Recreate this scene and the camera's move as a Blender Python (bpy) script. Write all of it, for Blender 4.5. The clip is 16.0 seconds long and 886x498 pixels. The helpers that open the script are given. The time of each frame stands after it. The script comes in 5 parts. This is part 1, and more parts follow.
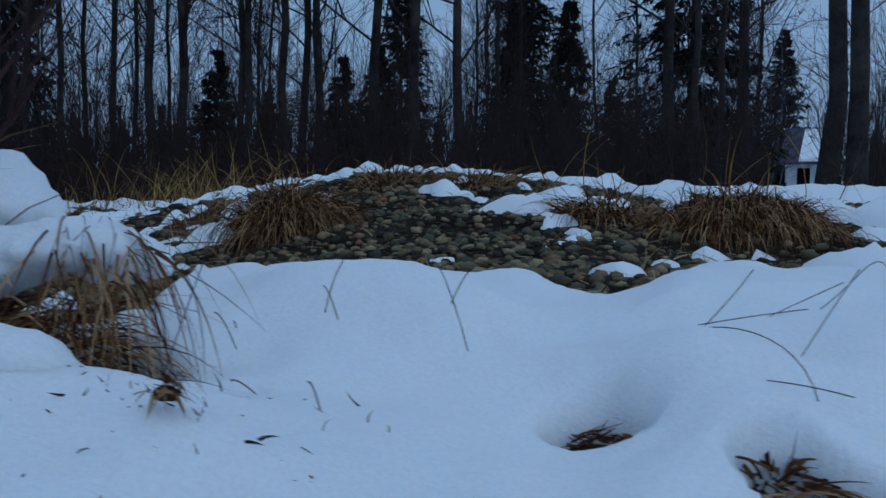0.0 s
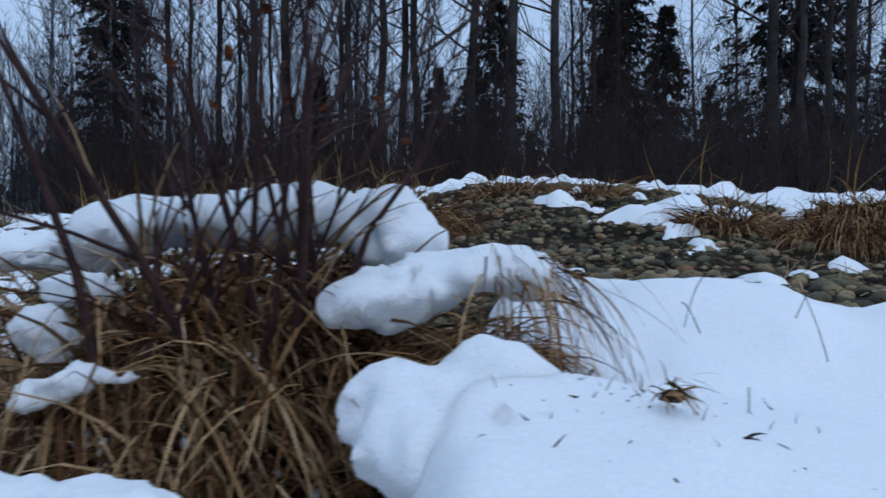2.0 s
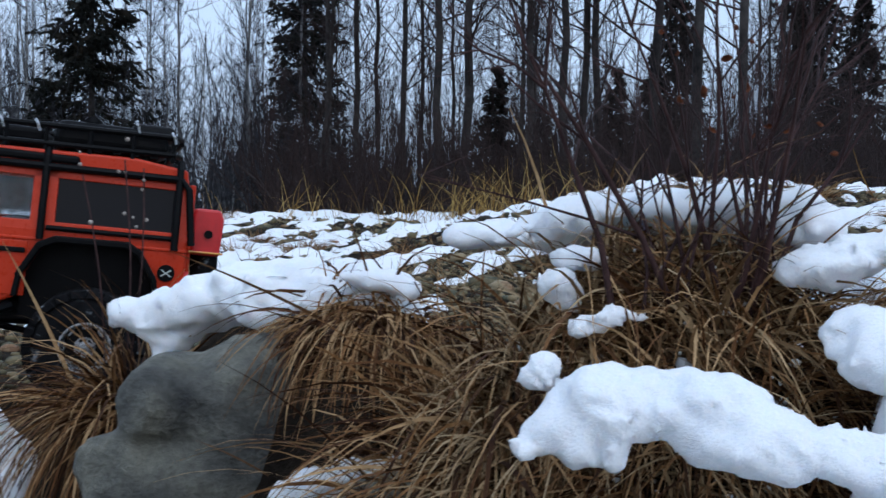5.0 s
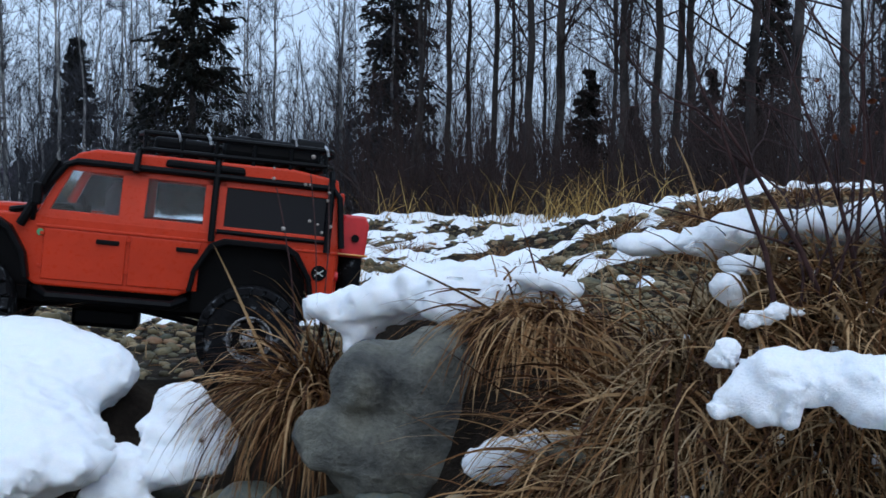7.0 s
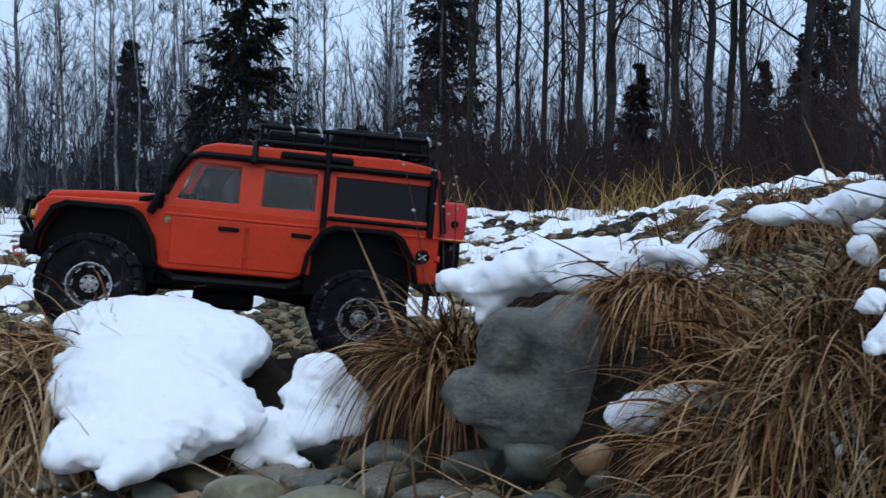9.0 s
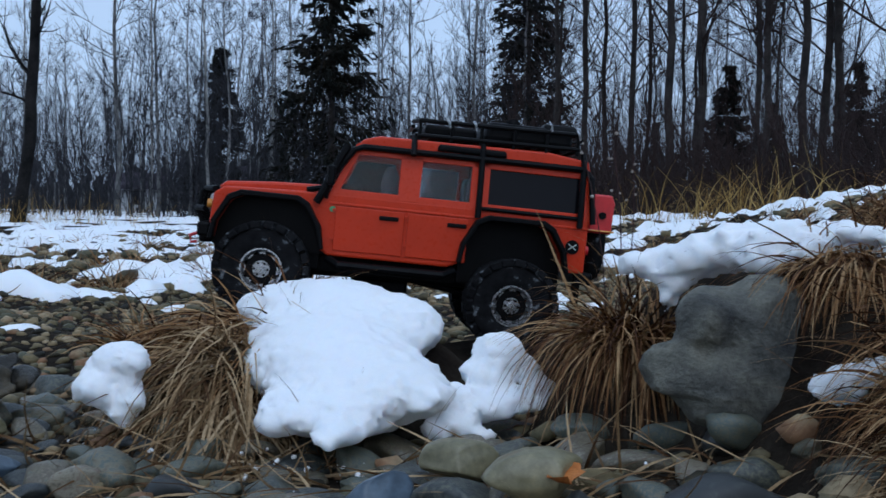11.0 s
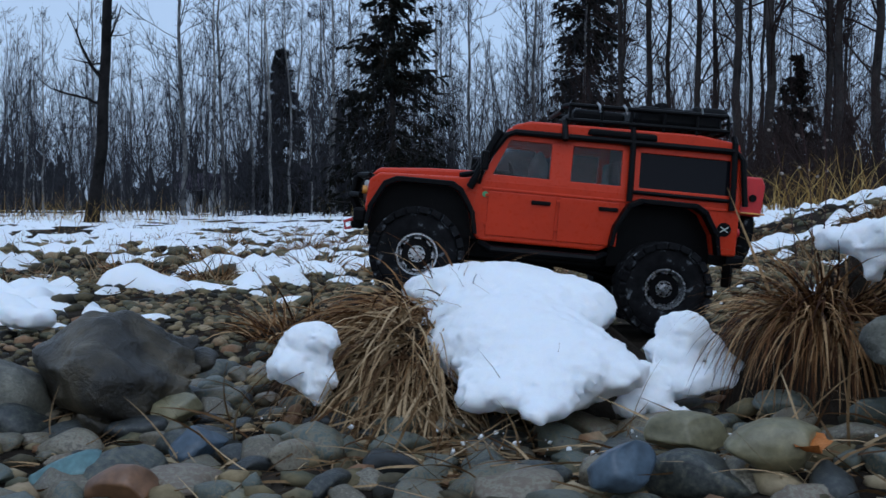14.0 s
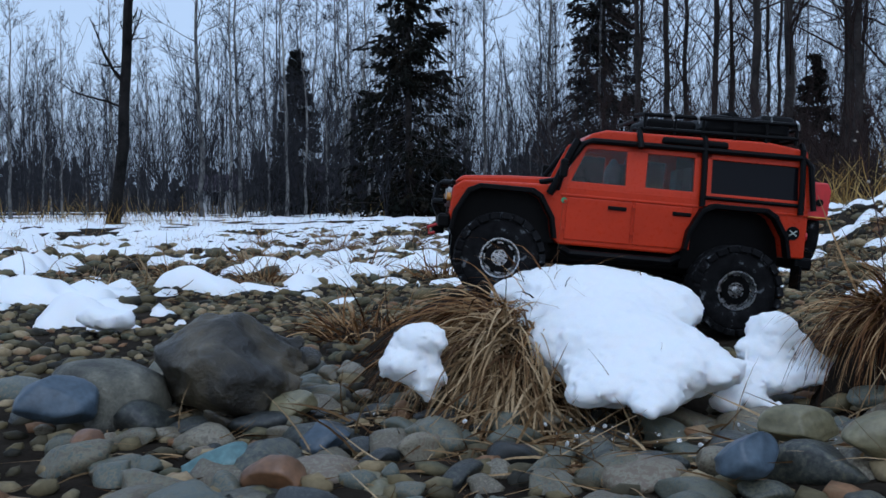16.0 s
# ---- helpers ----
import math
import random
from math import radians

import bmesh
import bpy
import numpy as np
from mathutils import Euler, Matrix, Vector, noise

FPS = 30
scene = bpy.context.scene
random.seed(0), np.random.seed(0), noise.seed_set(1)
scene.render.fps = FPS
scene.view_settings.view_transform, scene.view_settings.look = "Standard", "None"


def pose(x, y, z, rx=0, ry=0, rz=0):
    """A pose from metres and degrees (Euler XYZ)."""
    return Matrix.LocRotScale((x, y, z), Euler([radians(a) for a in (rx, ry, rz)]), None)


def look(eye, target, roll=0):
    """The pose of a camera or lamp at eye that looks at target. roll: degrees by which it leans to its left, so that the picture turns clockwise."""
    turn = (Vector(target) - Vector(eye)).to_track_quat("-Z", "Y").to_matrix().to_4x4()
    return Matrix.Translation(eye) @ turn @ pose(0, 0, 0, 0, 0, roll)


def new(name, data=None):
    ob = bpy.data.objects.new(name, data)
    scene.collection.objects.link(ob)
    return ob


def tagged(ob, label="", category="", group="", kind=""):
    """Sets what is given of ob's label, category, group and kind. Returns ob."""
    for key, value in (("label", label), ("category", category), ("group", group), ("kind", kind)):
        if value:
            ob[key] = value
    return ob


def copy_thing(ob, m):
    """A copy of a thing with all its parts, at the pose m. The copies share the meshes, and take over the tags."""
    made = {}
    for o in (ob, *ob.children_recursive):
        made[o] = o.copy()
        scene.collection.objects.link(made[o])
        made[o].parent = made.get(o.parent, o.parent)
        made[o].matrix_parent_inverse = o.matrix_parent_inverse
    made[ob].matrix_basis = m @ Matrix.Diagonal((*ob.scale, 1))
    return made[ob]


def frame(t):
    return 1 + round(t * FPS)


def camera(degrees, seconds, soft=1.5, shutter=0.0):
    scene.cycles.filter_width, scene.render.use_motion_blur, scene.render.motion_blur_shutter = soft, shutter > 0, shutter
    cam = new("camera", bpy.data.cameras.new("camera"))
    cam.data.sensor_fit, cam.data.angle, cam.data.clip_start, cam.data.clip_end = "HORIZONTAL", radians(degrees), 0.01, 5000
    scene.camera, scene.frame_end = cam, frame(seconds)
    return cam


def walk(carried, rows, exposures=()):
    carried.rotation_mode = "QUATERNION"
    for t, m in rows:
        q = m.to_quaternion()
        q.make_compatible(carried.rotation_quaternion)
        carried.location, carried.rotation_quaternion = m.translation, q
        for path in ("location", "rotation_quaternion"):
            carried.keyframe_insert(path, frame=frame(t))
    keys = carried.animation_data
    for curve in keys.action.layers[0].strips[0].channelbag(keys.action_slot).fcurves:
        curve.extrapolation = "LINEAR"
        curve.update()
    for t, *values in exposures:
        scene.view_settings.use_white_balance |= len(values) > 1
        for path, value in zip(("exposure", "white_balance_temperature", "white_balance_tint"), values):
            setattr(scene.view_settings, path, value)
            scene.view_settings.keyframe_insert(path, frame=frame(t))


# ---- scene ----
EXPOSURE = [(0, -1.42, 4650, 3), (1, -1.26, 4700, 5), (2, -0.62, 5150, 8), (3.5, 0.0, 5600, 9), (5, -0.12, 5500, 9), (8, -0.15, 5450, 8), (11, -0.42, 5250, 8), (12, -0.58, 5200, 8), (13.5, -0.58, 5200, 8), (14, -0.52, 5250, 8), (16, -0.38, 5300, 9)]
cam = camera(50.0, 16.0, 1.5, 0.5)
PATH = [
    (0, pose(0.0014, 0.0004, 0.2278, 87.12, 0, 0.03) @ pose(0, 0, 0, 0, 0, 0.83)),
    (0.5, pose(-0.0157, 0.0025, 0.2292, 87.44, 0, 1.01) @ pose(0, 0, 0, 0, 0, 0.25)),
    (1, pose(-0.0325, -0.0027, 0.2310, 87.60, 0, 2.16) @ pose(0, 0, 0, 0, 0, 0.03)),
    (1.5, pose(-0.0519, -0.0175, 0.2325, 87.63, 0, 3.67) @ pose(0, 0, 0, 0, 0, 0.20)),
    (2, pose(-0.0723, -0.0337, 0.2319, 87.65, 0, 5.61) @ pose(0, 0, 0, 0, 0, 0.26)),
    (2.5, pose(-0.0907, -0.0464, 0.2316, 87.63, 0, 7.76) @ pose(0, 0, 0, 0, 0, 0.37)),
    (3, pose(-0.1042, -0.0627, 0.2316, 87.62, 0, 9.84) @ pose(0, 0, 0, 0, 0, 0.29)),
    (3.5, pose(-0.1158, -0.0834, 0.2296, 87.62, 0, 11.58) @ pose(0, 0, 0, 0, 0, 0.51)),
    (4, pose(-0.1286, -0.1126, 0.2278, 87.63, 0, 12.98) @ pose(0, 0, 0, 0, 0, 0.65)),
    (4.5, pose(-0.1406, -0.1363, 0.2264, 87.71, 0, 14.43) @ pose(0, 0, 0, 0, 0, 0.92)),
    (5, pose(-0.1499, -0.1588, 0.2279, 87.61, 0, 15.92) @ pose(0, 0, 0, 0, 0, 0.76)),
    (7.5, pose(-0.1769, -0.2850, 0.2334, 87.63, 0, 22.18) @ pose(0, 0, 0, 0, 0, 0.94)),
    (8, pose(-0.1839, -0.3030, 0.2304, 87.55, 0, 22.96) @ pose(0, 0, 0, 0, 0, 0.74)),
    (8.5, pose(-0.1933, -0.3262, 0.2249, 87.47, 0, 23.35) @ pose(0, 0, 0, 0, 0, 0.53)),
    (11, pose(-0.2738, -0.4344, 0.1999, 87.68, 0, 28.74) @ pose(0, 0, 0, 0, 0, 0.66)),
    (11.5, pose(-0.2826, -0.4454, 0.1989, 87.66, 0, 29.88) @ pose(0, 0, 0, 0, 0, 0.60)),
    (12, pose(-0.2972, -0.4461, 0.1978, 87.53, 0, 30.55) @ pose(0, 0, 0, 0, 0, 0.38)),
    (12.5, pose(-0.3128, -0.4527, 0.1921, 87.55, 0, 30.98) @ pose(0, 0, 0, 0, 0, 0.40)),
    (13, pose(-0.3334, -0.4662, 0.1852, 87.54, 0, 31.43) @ pose(0, 0, 0, 0, 0, 0.21)),
    (13.5, pose(-0.3584, -0.4884, 0.1833, 87.51, 0, 31.86) @ pose(0, 0, 0, 0, 0, 0.12)),
    (14, pose(-0.3792, -0.5089, 0.1826, 87.49, 0, 32.09) @ pose(0, 0, 0, 0, 0, -0.01)),
    (14.5, pose(-0.4009, -0.5238, 0.1894, 87.45, 0, 32.12) @ pose(0, 0, 0, 0, 0, -0.34)),
    (15, pose(-0.4168, -0.5465, 0.1930, 87.46, 0, 32.11) @ pose(0, 0, 0, 0, 0, -0.38)),
    (15.5, pose(-0.4259, -0.5759, 0.1929, 87.47, 0, 32.35) @ pose(0, 0, 0, 0, 0, -0.43)),
    (16, pose(-0.4287, -0.6104, 0.1909, 87.49, 0, 32.81) @ pose(0, 0, 0, 0, 0, -0.25)),
]
walk(cam, PATH, EXPOSURE)

# ---- world and light ----
world = bpy.data.worlds.new("overcast_dusk")
scene.world = world
world.use_nodes = True
wn = world.node_tree.nodes
sky = wn.new("ShaderNodeTexSky")
sky.sky_type, sky.sun_disc = "NISHITA", False
sky.sun_elevation, sky.sun_rotation = radians(30), radians(150)
sky.air_density, sky.dust_density, sky.ozone_density = 1.0, 4.0, 1.0
wn["Background"].inputs["Strength"].default_value = 0.152
cloud = wn.new("ShaderNodeMix")
cloud.data_type = "RGBA"
cloud.inputs[0].default_value = 0.85
cloud.inputs[7].default_value = (5.3, 6.0, 6.9, 1)
world.node_tree.links.new(sky.outputs[0], cloud.inputs[6])
world.node_tree.links.new(cloud.outputs[2], wn["Background"].inputs["Color"])
sun_data = bpy.data.lights.new("sun", "SUN")
sun_data.energy, sun_data.angle, sun_data.color = 0.95, radians(45), (0.96, 0.975, 1.0)
sun = new("sun", sun_data)
sun.matrix_world = look((1.6, -1.5, 4.0), (0, 0, 0))


# ---- materials ----
def material(name, rough=0.8, metal=0.0, spec=0.3):
    m = bpy.data.materials.new(name)
    m.use_nodes = True
    b = m.node_tree.nodes["Principled BSDF"]
    b.inputs["Roughness"].default_value, b.inputs["Metallic"].default_value = rough, metal
    b.inputs["Specular IOR Level"].default_value = spec
    return m, m.node_tree.nodes, m.node_tree.links, b


def noise_node(nodes, links, scale, detail=6.0, rough=0.6, coords="Object"):
    tc, nt = nodes.new("ShaderNodeTexCoord"), nodes.new("ShaderNodeTexNoise")
    nt.inputs["Scale"].default_value, nt.inputs["Detail"].default_value, nt.inputs["Roughness"].default_value = scale, detail, rough
    links.new(tc.outputs[coords], nt.inputs["Vector"])
    return nt


def ramp_node(nodes, links, value, stops):
    r = nodes.new("ShaderNodeValToRGB")
    while len(r.color_ramp.elements) < len(stops):
        r.color_ramp.elements.new(0.5)
    for e, (at, col) in zip(r.color_ramp.elements, stops):
        e.position, e.color = at, (*col, 1)
    links.new(value, r.inputs[0])
    return r


def bump(nodes, links, b, value, strength, distance):
    k = nodes.new("ShaderNodeBump")
    k.inputs["Strength"].default_value, k.inputs["Distance"].default_value = strength, distance
    links.new(value, k.inputs["Height"])
    links.new(k.outputs[0], b.inputs["Normal"])
    return k


def mixed(nodes, links, a, b2, fac, kind="MIX"):
    x = nodes.new("ShaderNodeMix")
    x.data_type, x.blend_type = "RGBA", kind
    for sock, v in ((x.inputs[6], a), (x.inputs[7], b2), (x.inputs[0], fac)):
        if isinstance(v, (int, float)):
            sock.default_value = v
        elif isinstance(v, tuple):
            sock.default_value = (*v, 1)
        else:
            links.new(v, sock)
    return x.outputs[2]


def varied(name, stops, scale, rough=0.8, fine=None, bump_amount=0.4, bump_size=0.002, spread=0.0, spec=0.12, metal=0.0, spots="Object", island=False):
    """A surface whose colour runs through stops by coarse noise and is broken by fine noise, with relief; spread: by how much single pieces differ."""
    m, n, l, b = material(name, rough, metal, spec)
    coarse = noise_node(n, l, scale, 5, 0.6, spots)
    value = coarse.outputs[0]
    if spread:
        rnd = n.new("ShaderNodeNewGeometry").outputs["Random Per Island"] if island else n.new("ShaderNodeObjectInfo").outputs["Random"]
        mul = n.new("ShaderNodeMath")
        mul.operation = "MULTIPLY_ADD"
        l.new(rnd, mul.inputs[0])
        mul.inputs[1].default_value = spread
        add = n.new("ShaderNodeMath")
        add.operation = "ADD"
        add.inputs[1].default_value = -spread / 2
        l.new(value, add.inputs[0])
        l.new(add.outputs[0], mul.inputs[2])
        value = mul.outputs[0]
    r = ramp_node(n, l, value, stops)
    f = noise_node(n, l, fine or scale * 12, 6, 0.65, spots)
    fr = ramp_node(n, l, f.outputs[0], [(0.3, (0.62, 0.62, 0.62)), (0.7, (1.25, 1.25, 1.25))])
    l.new(mixed(n, l, r.outputs[0], fr.outputs[0], 0.8, "MULTIPLY"), b.inputs["Base Color"])
    bump(n, l, b, f.outputs[0], bump_amount, bump_size)
    return m


SNOW, sn, sl, sb = material("snow", 0.65, 0, 0.25)
sb.inputs["Base Color"].default_value = (0.83, 0.85, 0.88, 1)
s1, s2 = noise_node(sn, sl, 190, 5, 0.7), noise_node(sn, sl, 900, 3, 0.7)
smix = sn.new("ShaderNodeMath")
smix.operation = "MULTIPLY_ADD"
sl.new(s2.outputs[0], smix.inputs[0])
smix.inputs[1].default_value = 0.9
sl.new(s1.outputs[0], smix.inputs[2])
bump(sn, sl, sb, smix.outputs[0], 0.6, 0.0016)
srmp = ramp_node(sn, sl, s2.outputs[0], [(0.3, (0.84, 0.86, 0.89)), (0.65, (0.93, 0.94, 0.955))])
sl.new(srmp.outputs[0], sb.inputs["Base Color"])
sb.inputs["Subsurface Weight"].default_value, sb.inputs["Subsurface Scale"].default_value = 0.6, 0.009
sb.inputs["Subsurface Radius"].default_value = (0.8, 0.9, 1.0)

SOIL = varied("soil", [(0.3, (0.010, 0.0075, 0.006)), (0.5, (0.024, 0.019, 0.014)), (0.7, (0.055, 0.045, 0.034))], 9, 1.0, 160, 0.8, 0.006, spec=0.04)
def stone_like(name, stops, spread=0.0):
    return varied(name, stops, 9, 0.42, 150, 0.3, 0.0012, spread, spec=0.5)


STONE = stone_like("river_stone", [(0.08, (0.0206, 0.0224, 0.0220)), (0.24, (0.0550, 0.0593, 0.0493)), (0.38, (0.1152, 0.1101, 0.0713)), (0.5, (0.0550, 0.0757, 0.0713)), (0.62, (0.1557, 0.1385, 0.0871)), (0.74, (0.0826, 0.0645, 0.0440)), (0.9, (0.2202, 0.1987, 0.1382)), (1.0, (0.1471, 0.1101, 0.0757))], 1.05)
RUSTSTONE = stone_like("rust_stone", [(0.3, (0.10, 0.05, 0.025)), (0.7, (0.22, 0.11, 0.05))])
TEALSTONE = stone_like("teal_stone", [(0.3, (0.055, 0.115, 0.121)), (0.7, (0.132, 0.230, 0.230))])
BLUESTONE = stone_like("slate_stone", [(0.3, (0.033, 0.050, 0.072)), (0.7, (0.088, 0.120, 0.156))])
OLIVESTONE = stone_like("olive_stone", [(0.3, (0.112, 0.102, 0.055)), (0.7, (0.275, 0.240, 0.135))])
PEBBLE = varied("pebbles", [(0.06, (0.0249, 0.0232, 0.0176)), (0.25, (0.0903, 0.0757, 0.0431)), (0.45, (0.1591, 0.1256, 0.0642)), (0.58, (0.0800, 0.0826, 0.0554)), (0.76, (0.2339, 0.1780, 0.0950)), (0.9, (0.3191, 0.2511, 0.1496)), (1.0, (0.2098, 0.1178, 0.0625))], 7, 0.6, 130, 0.35, 0.0015, 1.0, island=True)
BOULDER = varied("boulder_rock", [(0.3, (0.03, 0.03, 0.028)), (0.43, (0.085, 0.083, 0.07)), (0.55, (0.15, 0.145, 0.115)), (0.7, (0.26, 0.245, 0.19))], 18, 0.6, 260, 0.9, 0.004, spec=0.3)
WETROCK = varied("wet_rock", [(0.3, (0.0083, 0.0079, 0.0061)), (0.46, (0.0263, 0.0223, 0.0156)), (0.56, (0.0577, 0.0468, 0.0279)), (0.7, (0.1162, 0.0900, 0.0496))], 12, 0.36, 200, 0.9, 0.004, spec=0.45)
GRASS = varied("dry_grass", [(0.2, (0.0315, 0.0117, 0.0041)), (0.42, (0.1080, 0.0468, 0.0156)), (0.6, (0.2250, 0.1170, 0.0442)), (0.85, (0.4140, 0.2652, 0.1292))], 20, 0.7, 300, 0.2, 0.001, 0.8, island=True)
STRAW = varied("straw_grass", [(0.2, (0.0810, 0.0410, 0.0167)), (0.42, (0.1800, 0.1107, 0.0494)), (0.6, (0.2970, 0.1968, 0.0988)), (0.85, (0.4320, 0.3116, 0.1748))], 20, 0.7, 300, 0.2, 0.001, 0.8, island=True)
REED = varied("golden_reed", [(0.2, (0.13, 0.07, 0.02)), (0.5, (0.36, 0.22, 0.06)), (0.8, (0.58, 0.41, 0.15))], 8, 0.7, 90, 0.2, 0.001, 0.7, island=True)
GREYTWIG = varied("grey_twig", [(0.3, (0.014, 0.014, 0.017)), (0.7, (0.055, 0.055, 0.062))], 6, 0.9, 60, 0.3, 0.001)
TWIG = varied("twig_bark", [(0.3, (0.013, 0.009, 0.008)), (0.7, (0.05, 0.032, 0.028))], 60, 0.7, 500, 0.3, 0.001)
ASPEN = varied("aspen_bark", [(0.3, (0.06, 0.06, 0.062)), (0.48, (0.17, 0.168, 0.165)), (0.72, (0.38, 0.37, 0.35))], 3.0, 0.85, 20, 0.5, 0.01, 0.3)
DARKBARK = varied("dark_bark", [(0.3, (0.012, 0.011, 0.011)), (0.7, (0.07, 0.06, 0.055))], 4.0, 0.9, 30, 0.6, 0.02)
BLACKBARK = varied("black_bark", [(0.3, (0.005, 0.005, 0.005)), (0.7, (0.026, 0.023, 0.022))], 5.0, 0.9, 40, 0.6, 0.02)
NEEDLE = varied("spruce_needles", [(0.3, (0.005, 0.007, 0.005)), (0.55, (0.010, 0.010, 0.007)), (0.8, (0.024, 0.017, 0.010))], 2.0, 0.8, 20, 0.3, 0.01, 0.3, island=True)


# ---- building helpers ----
def mesh_of(name, verts, faces, mat, smooth=True):
    me = bpy.data.meshes.new(name)
    me.from_pydata([tuple(v) for v in np.asarray(verts, float).tolist()], [], [tuple(f) for f in (faces.tolist() if hasattr(faces, "tolist") else faces)])
    me.materials.append(mat)
    if smooth:
        me.polygons.foreach_set("use_smooth", np.ones(len(me.polygons), bool))
    me.update()
    return me


def linked(name, me, parent=None, label=""):
    ob = new(name, me)
    if parent is not None:
        ob.parent = parent
    if label:
        ob["label"] = label
    return ob


def part(name, bm, mat, parent=None, label="", smooth=False):
    me = bpy.data.meshes.new(name)
    bm.to_mesh(me)
    bm.free()
    me.materials.append(mat)
    if smooth:
        me.polygons.foreach_set("use_smooth", np.ones(len(me.polygons), bool))
    return linked(name, me, parent, label)


def step(a, b, v):
    k = np.clip((v - a) / (b - a), 0, 1)
    return k * k * (3 - 2 * k)


class Lattice:
    """Smooth value noise on numpy arrays."""

    def __init__(self, seed):
        self.g = np.random.RandomState(seed).rand(64, 64, 64)

    def __call__(self, x, y, z=0.0):
        x, y, z = np.broadcast_arrays(np.asarray(x, float), y, z)
        out, f = 0, []
        i = [np.floor(a).astype(int) for a in (x, y, z)]
        f = [a - b for a, b in zip((x, y, z), i)]
        f = [a * a * (3 - 2 * a) for a in f]
        for dx in (0, 1):
            for dy in (0, 1):
                for dz in (0, 1):
                    w = (f[0] if dx else 1 - f[0]) * (f[1] if dy else 1 - f[1]) * (f[2] if dz else 1 - f[2])
                    out = out + w * self.g[(i[0] + dx) % 64, (i[1] + dy) % 64, (i[2] + dz) % 64]
        return out * 2 - 1

    def turb(self, x, y, z=0.0, octaves=4):
        return sum(self(x * 2**k, y * 2**k, np.asarray(z) * 2**k + 7 * k) / 2**k for k in range(octaves))


NZ = Lattice(3)


def bell(x, y, cx, cy, rx, ry, turn=0.0):
    c, s = math.cos(radians(turn)), math.sin(radians(turn))
    u, v = (x - cx) * c + (y - cy) * s, -(x - cx) * s + (y - cy) * c
    return np.exp(-((u / rx) ** 2 + (v / ry) ** 2))


def plateau(x, y, cx, cy, rx, ry, turn=0.0, hard=3.0):
    c, s = math.cos(radians(turn)), math.sin(radians(turn))
    u, v = (x - cx) * c + (y - cy) * s, -(x - cx) * s + (y - cy) * c
    return np.exp(-(((u / rx) ** 2 + (v / ry) ** 2) ** hard))


BANK = [(0.34, 0.34, 0.152, 0.28, 0.2, 0), (0.03, 0.28, 0.165, 0.22, 0.14, 0), (-0.16, 0.26, 0.20, 0.10, 0.08, 0), (-0.36, 0.38, 0.165, 0.12, 0.08, -35),
        (-0.49, 0.56, 0.145, 0.13, 0.11, -30), (-0.857, 0.803, 0.012, 0.19, 0.17, 30), (-1.13, 0.615, 0.064, 0.17, 0.15, 30), (-0.88, 0.46, 0.075, 0.15, 0.10, 30), (-0.565, 0.42, 0.08, 0.06, 0.05, 0), (-0.95, 0.33, 0.065, 0.09, 0.06, 30), (-1.03, 0.42, 0.07, 0.08, 0.055, 30),
        (0.68, 2.15, 0.235, 0.21, 0.13, 0), (-0.41, 2.6, 0.22, 0.15, 0.1, 0), (0.45, 2.62, 0.21, 0.13, 0.08, 0)]


def ground_height(x, y):
    """The stony bar, its low bank with tussocks, and the wooded terrace behind."""
    x, y = np.asarray(x, float), np.asarray(y, float)
    z = -0.045 + 0.155 * step(-1.0, 0.35, x + 0.18 * (y - 0.6))
    z = z + 0.045 * step(1.2, 6.0, y) * step(-2.0, -0.4, x)
    # the terrace on which the wood stands
    edge = 3.4 + 0.9 * NZ(x * 0.35, 2.0) - 0.62 * np.minimum(x, 0) * 0.9
    z = z + (0.16 + 0.05 * NZ(x * 0.8, y * 0.8)) * step(edge - 1.0, edge + 0.9, y) * step(-9.0, -2.2, x + 0.02 * y)
    # low bank beside the camera's way, hummocks under the grass, and the rise on which the truck stands
    for cx, cy, top, rx, ry, turn in BANK:
        k = plateau(x, y, cx, cy, rx, ry, turn, 1.5)
        z = z + k * (top - z)
    z = z + 0.008 * NZ.turb(x * 5, y * 5, 0.0, 3) * step(-40, 0, -np.hypot(x, y))
    z = z + 0.016 * NZ.turb(x * 3.1 + 4, y * 3.1, 3.0, 2) * step(1.6, 2.4, np.hypot(x + 0.4, y)) * step(25, 12, np.hypot(x, y))
    return z + 0.05 * NZ(x * 0.5, y * 0.5) * step(2.0, 6.0, np.hypot(x + 0.4, y))


def graded(lo, hi, fine, below, above, reach):
    """Even steps from lo to hi, which then grow outwards."""
    core = list(np.arange(lo, hi + fine / 2, fine))
    for grow, sign in ((above, 1), (below, -1)):
        s, at, out = fine, core[-1] if sign > 0 else core[0], []
        while abs(at) < reach:
            s *= grow if abs(at) < 20 else 1.3
            at += sign * s
            out.append(at)
        core = core + out if sign > 0 else out[::-1] + core
    return np.array(core)


GX, GY = graded(-1.4, 0.4, 0.0145, 1.024, 1.09, 2500), graded(-0.5, 1.2, 0.0145, 1.06, 1.024, 2500)
MX, MY = np.meshgrid(GX, GY, indexing="ij")


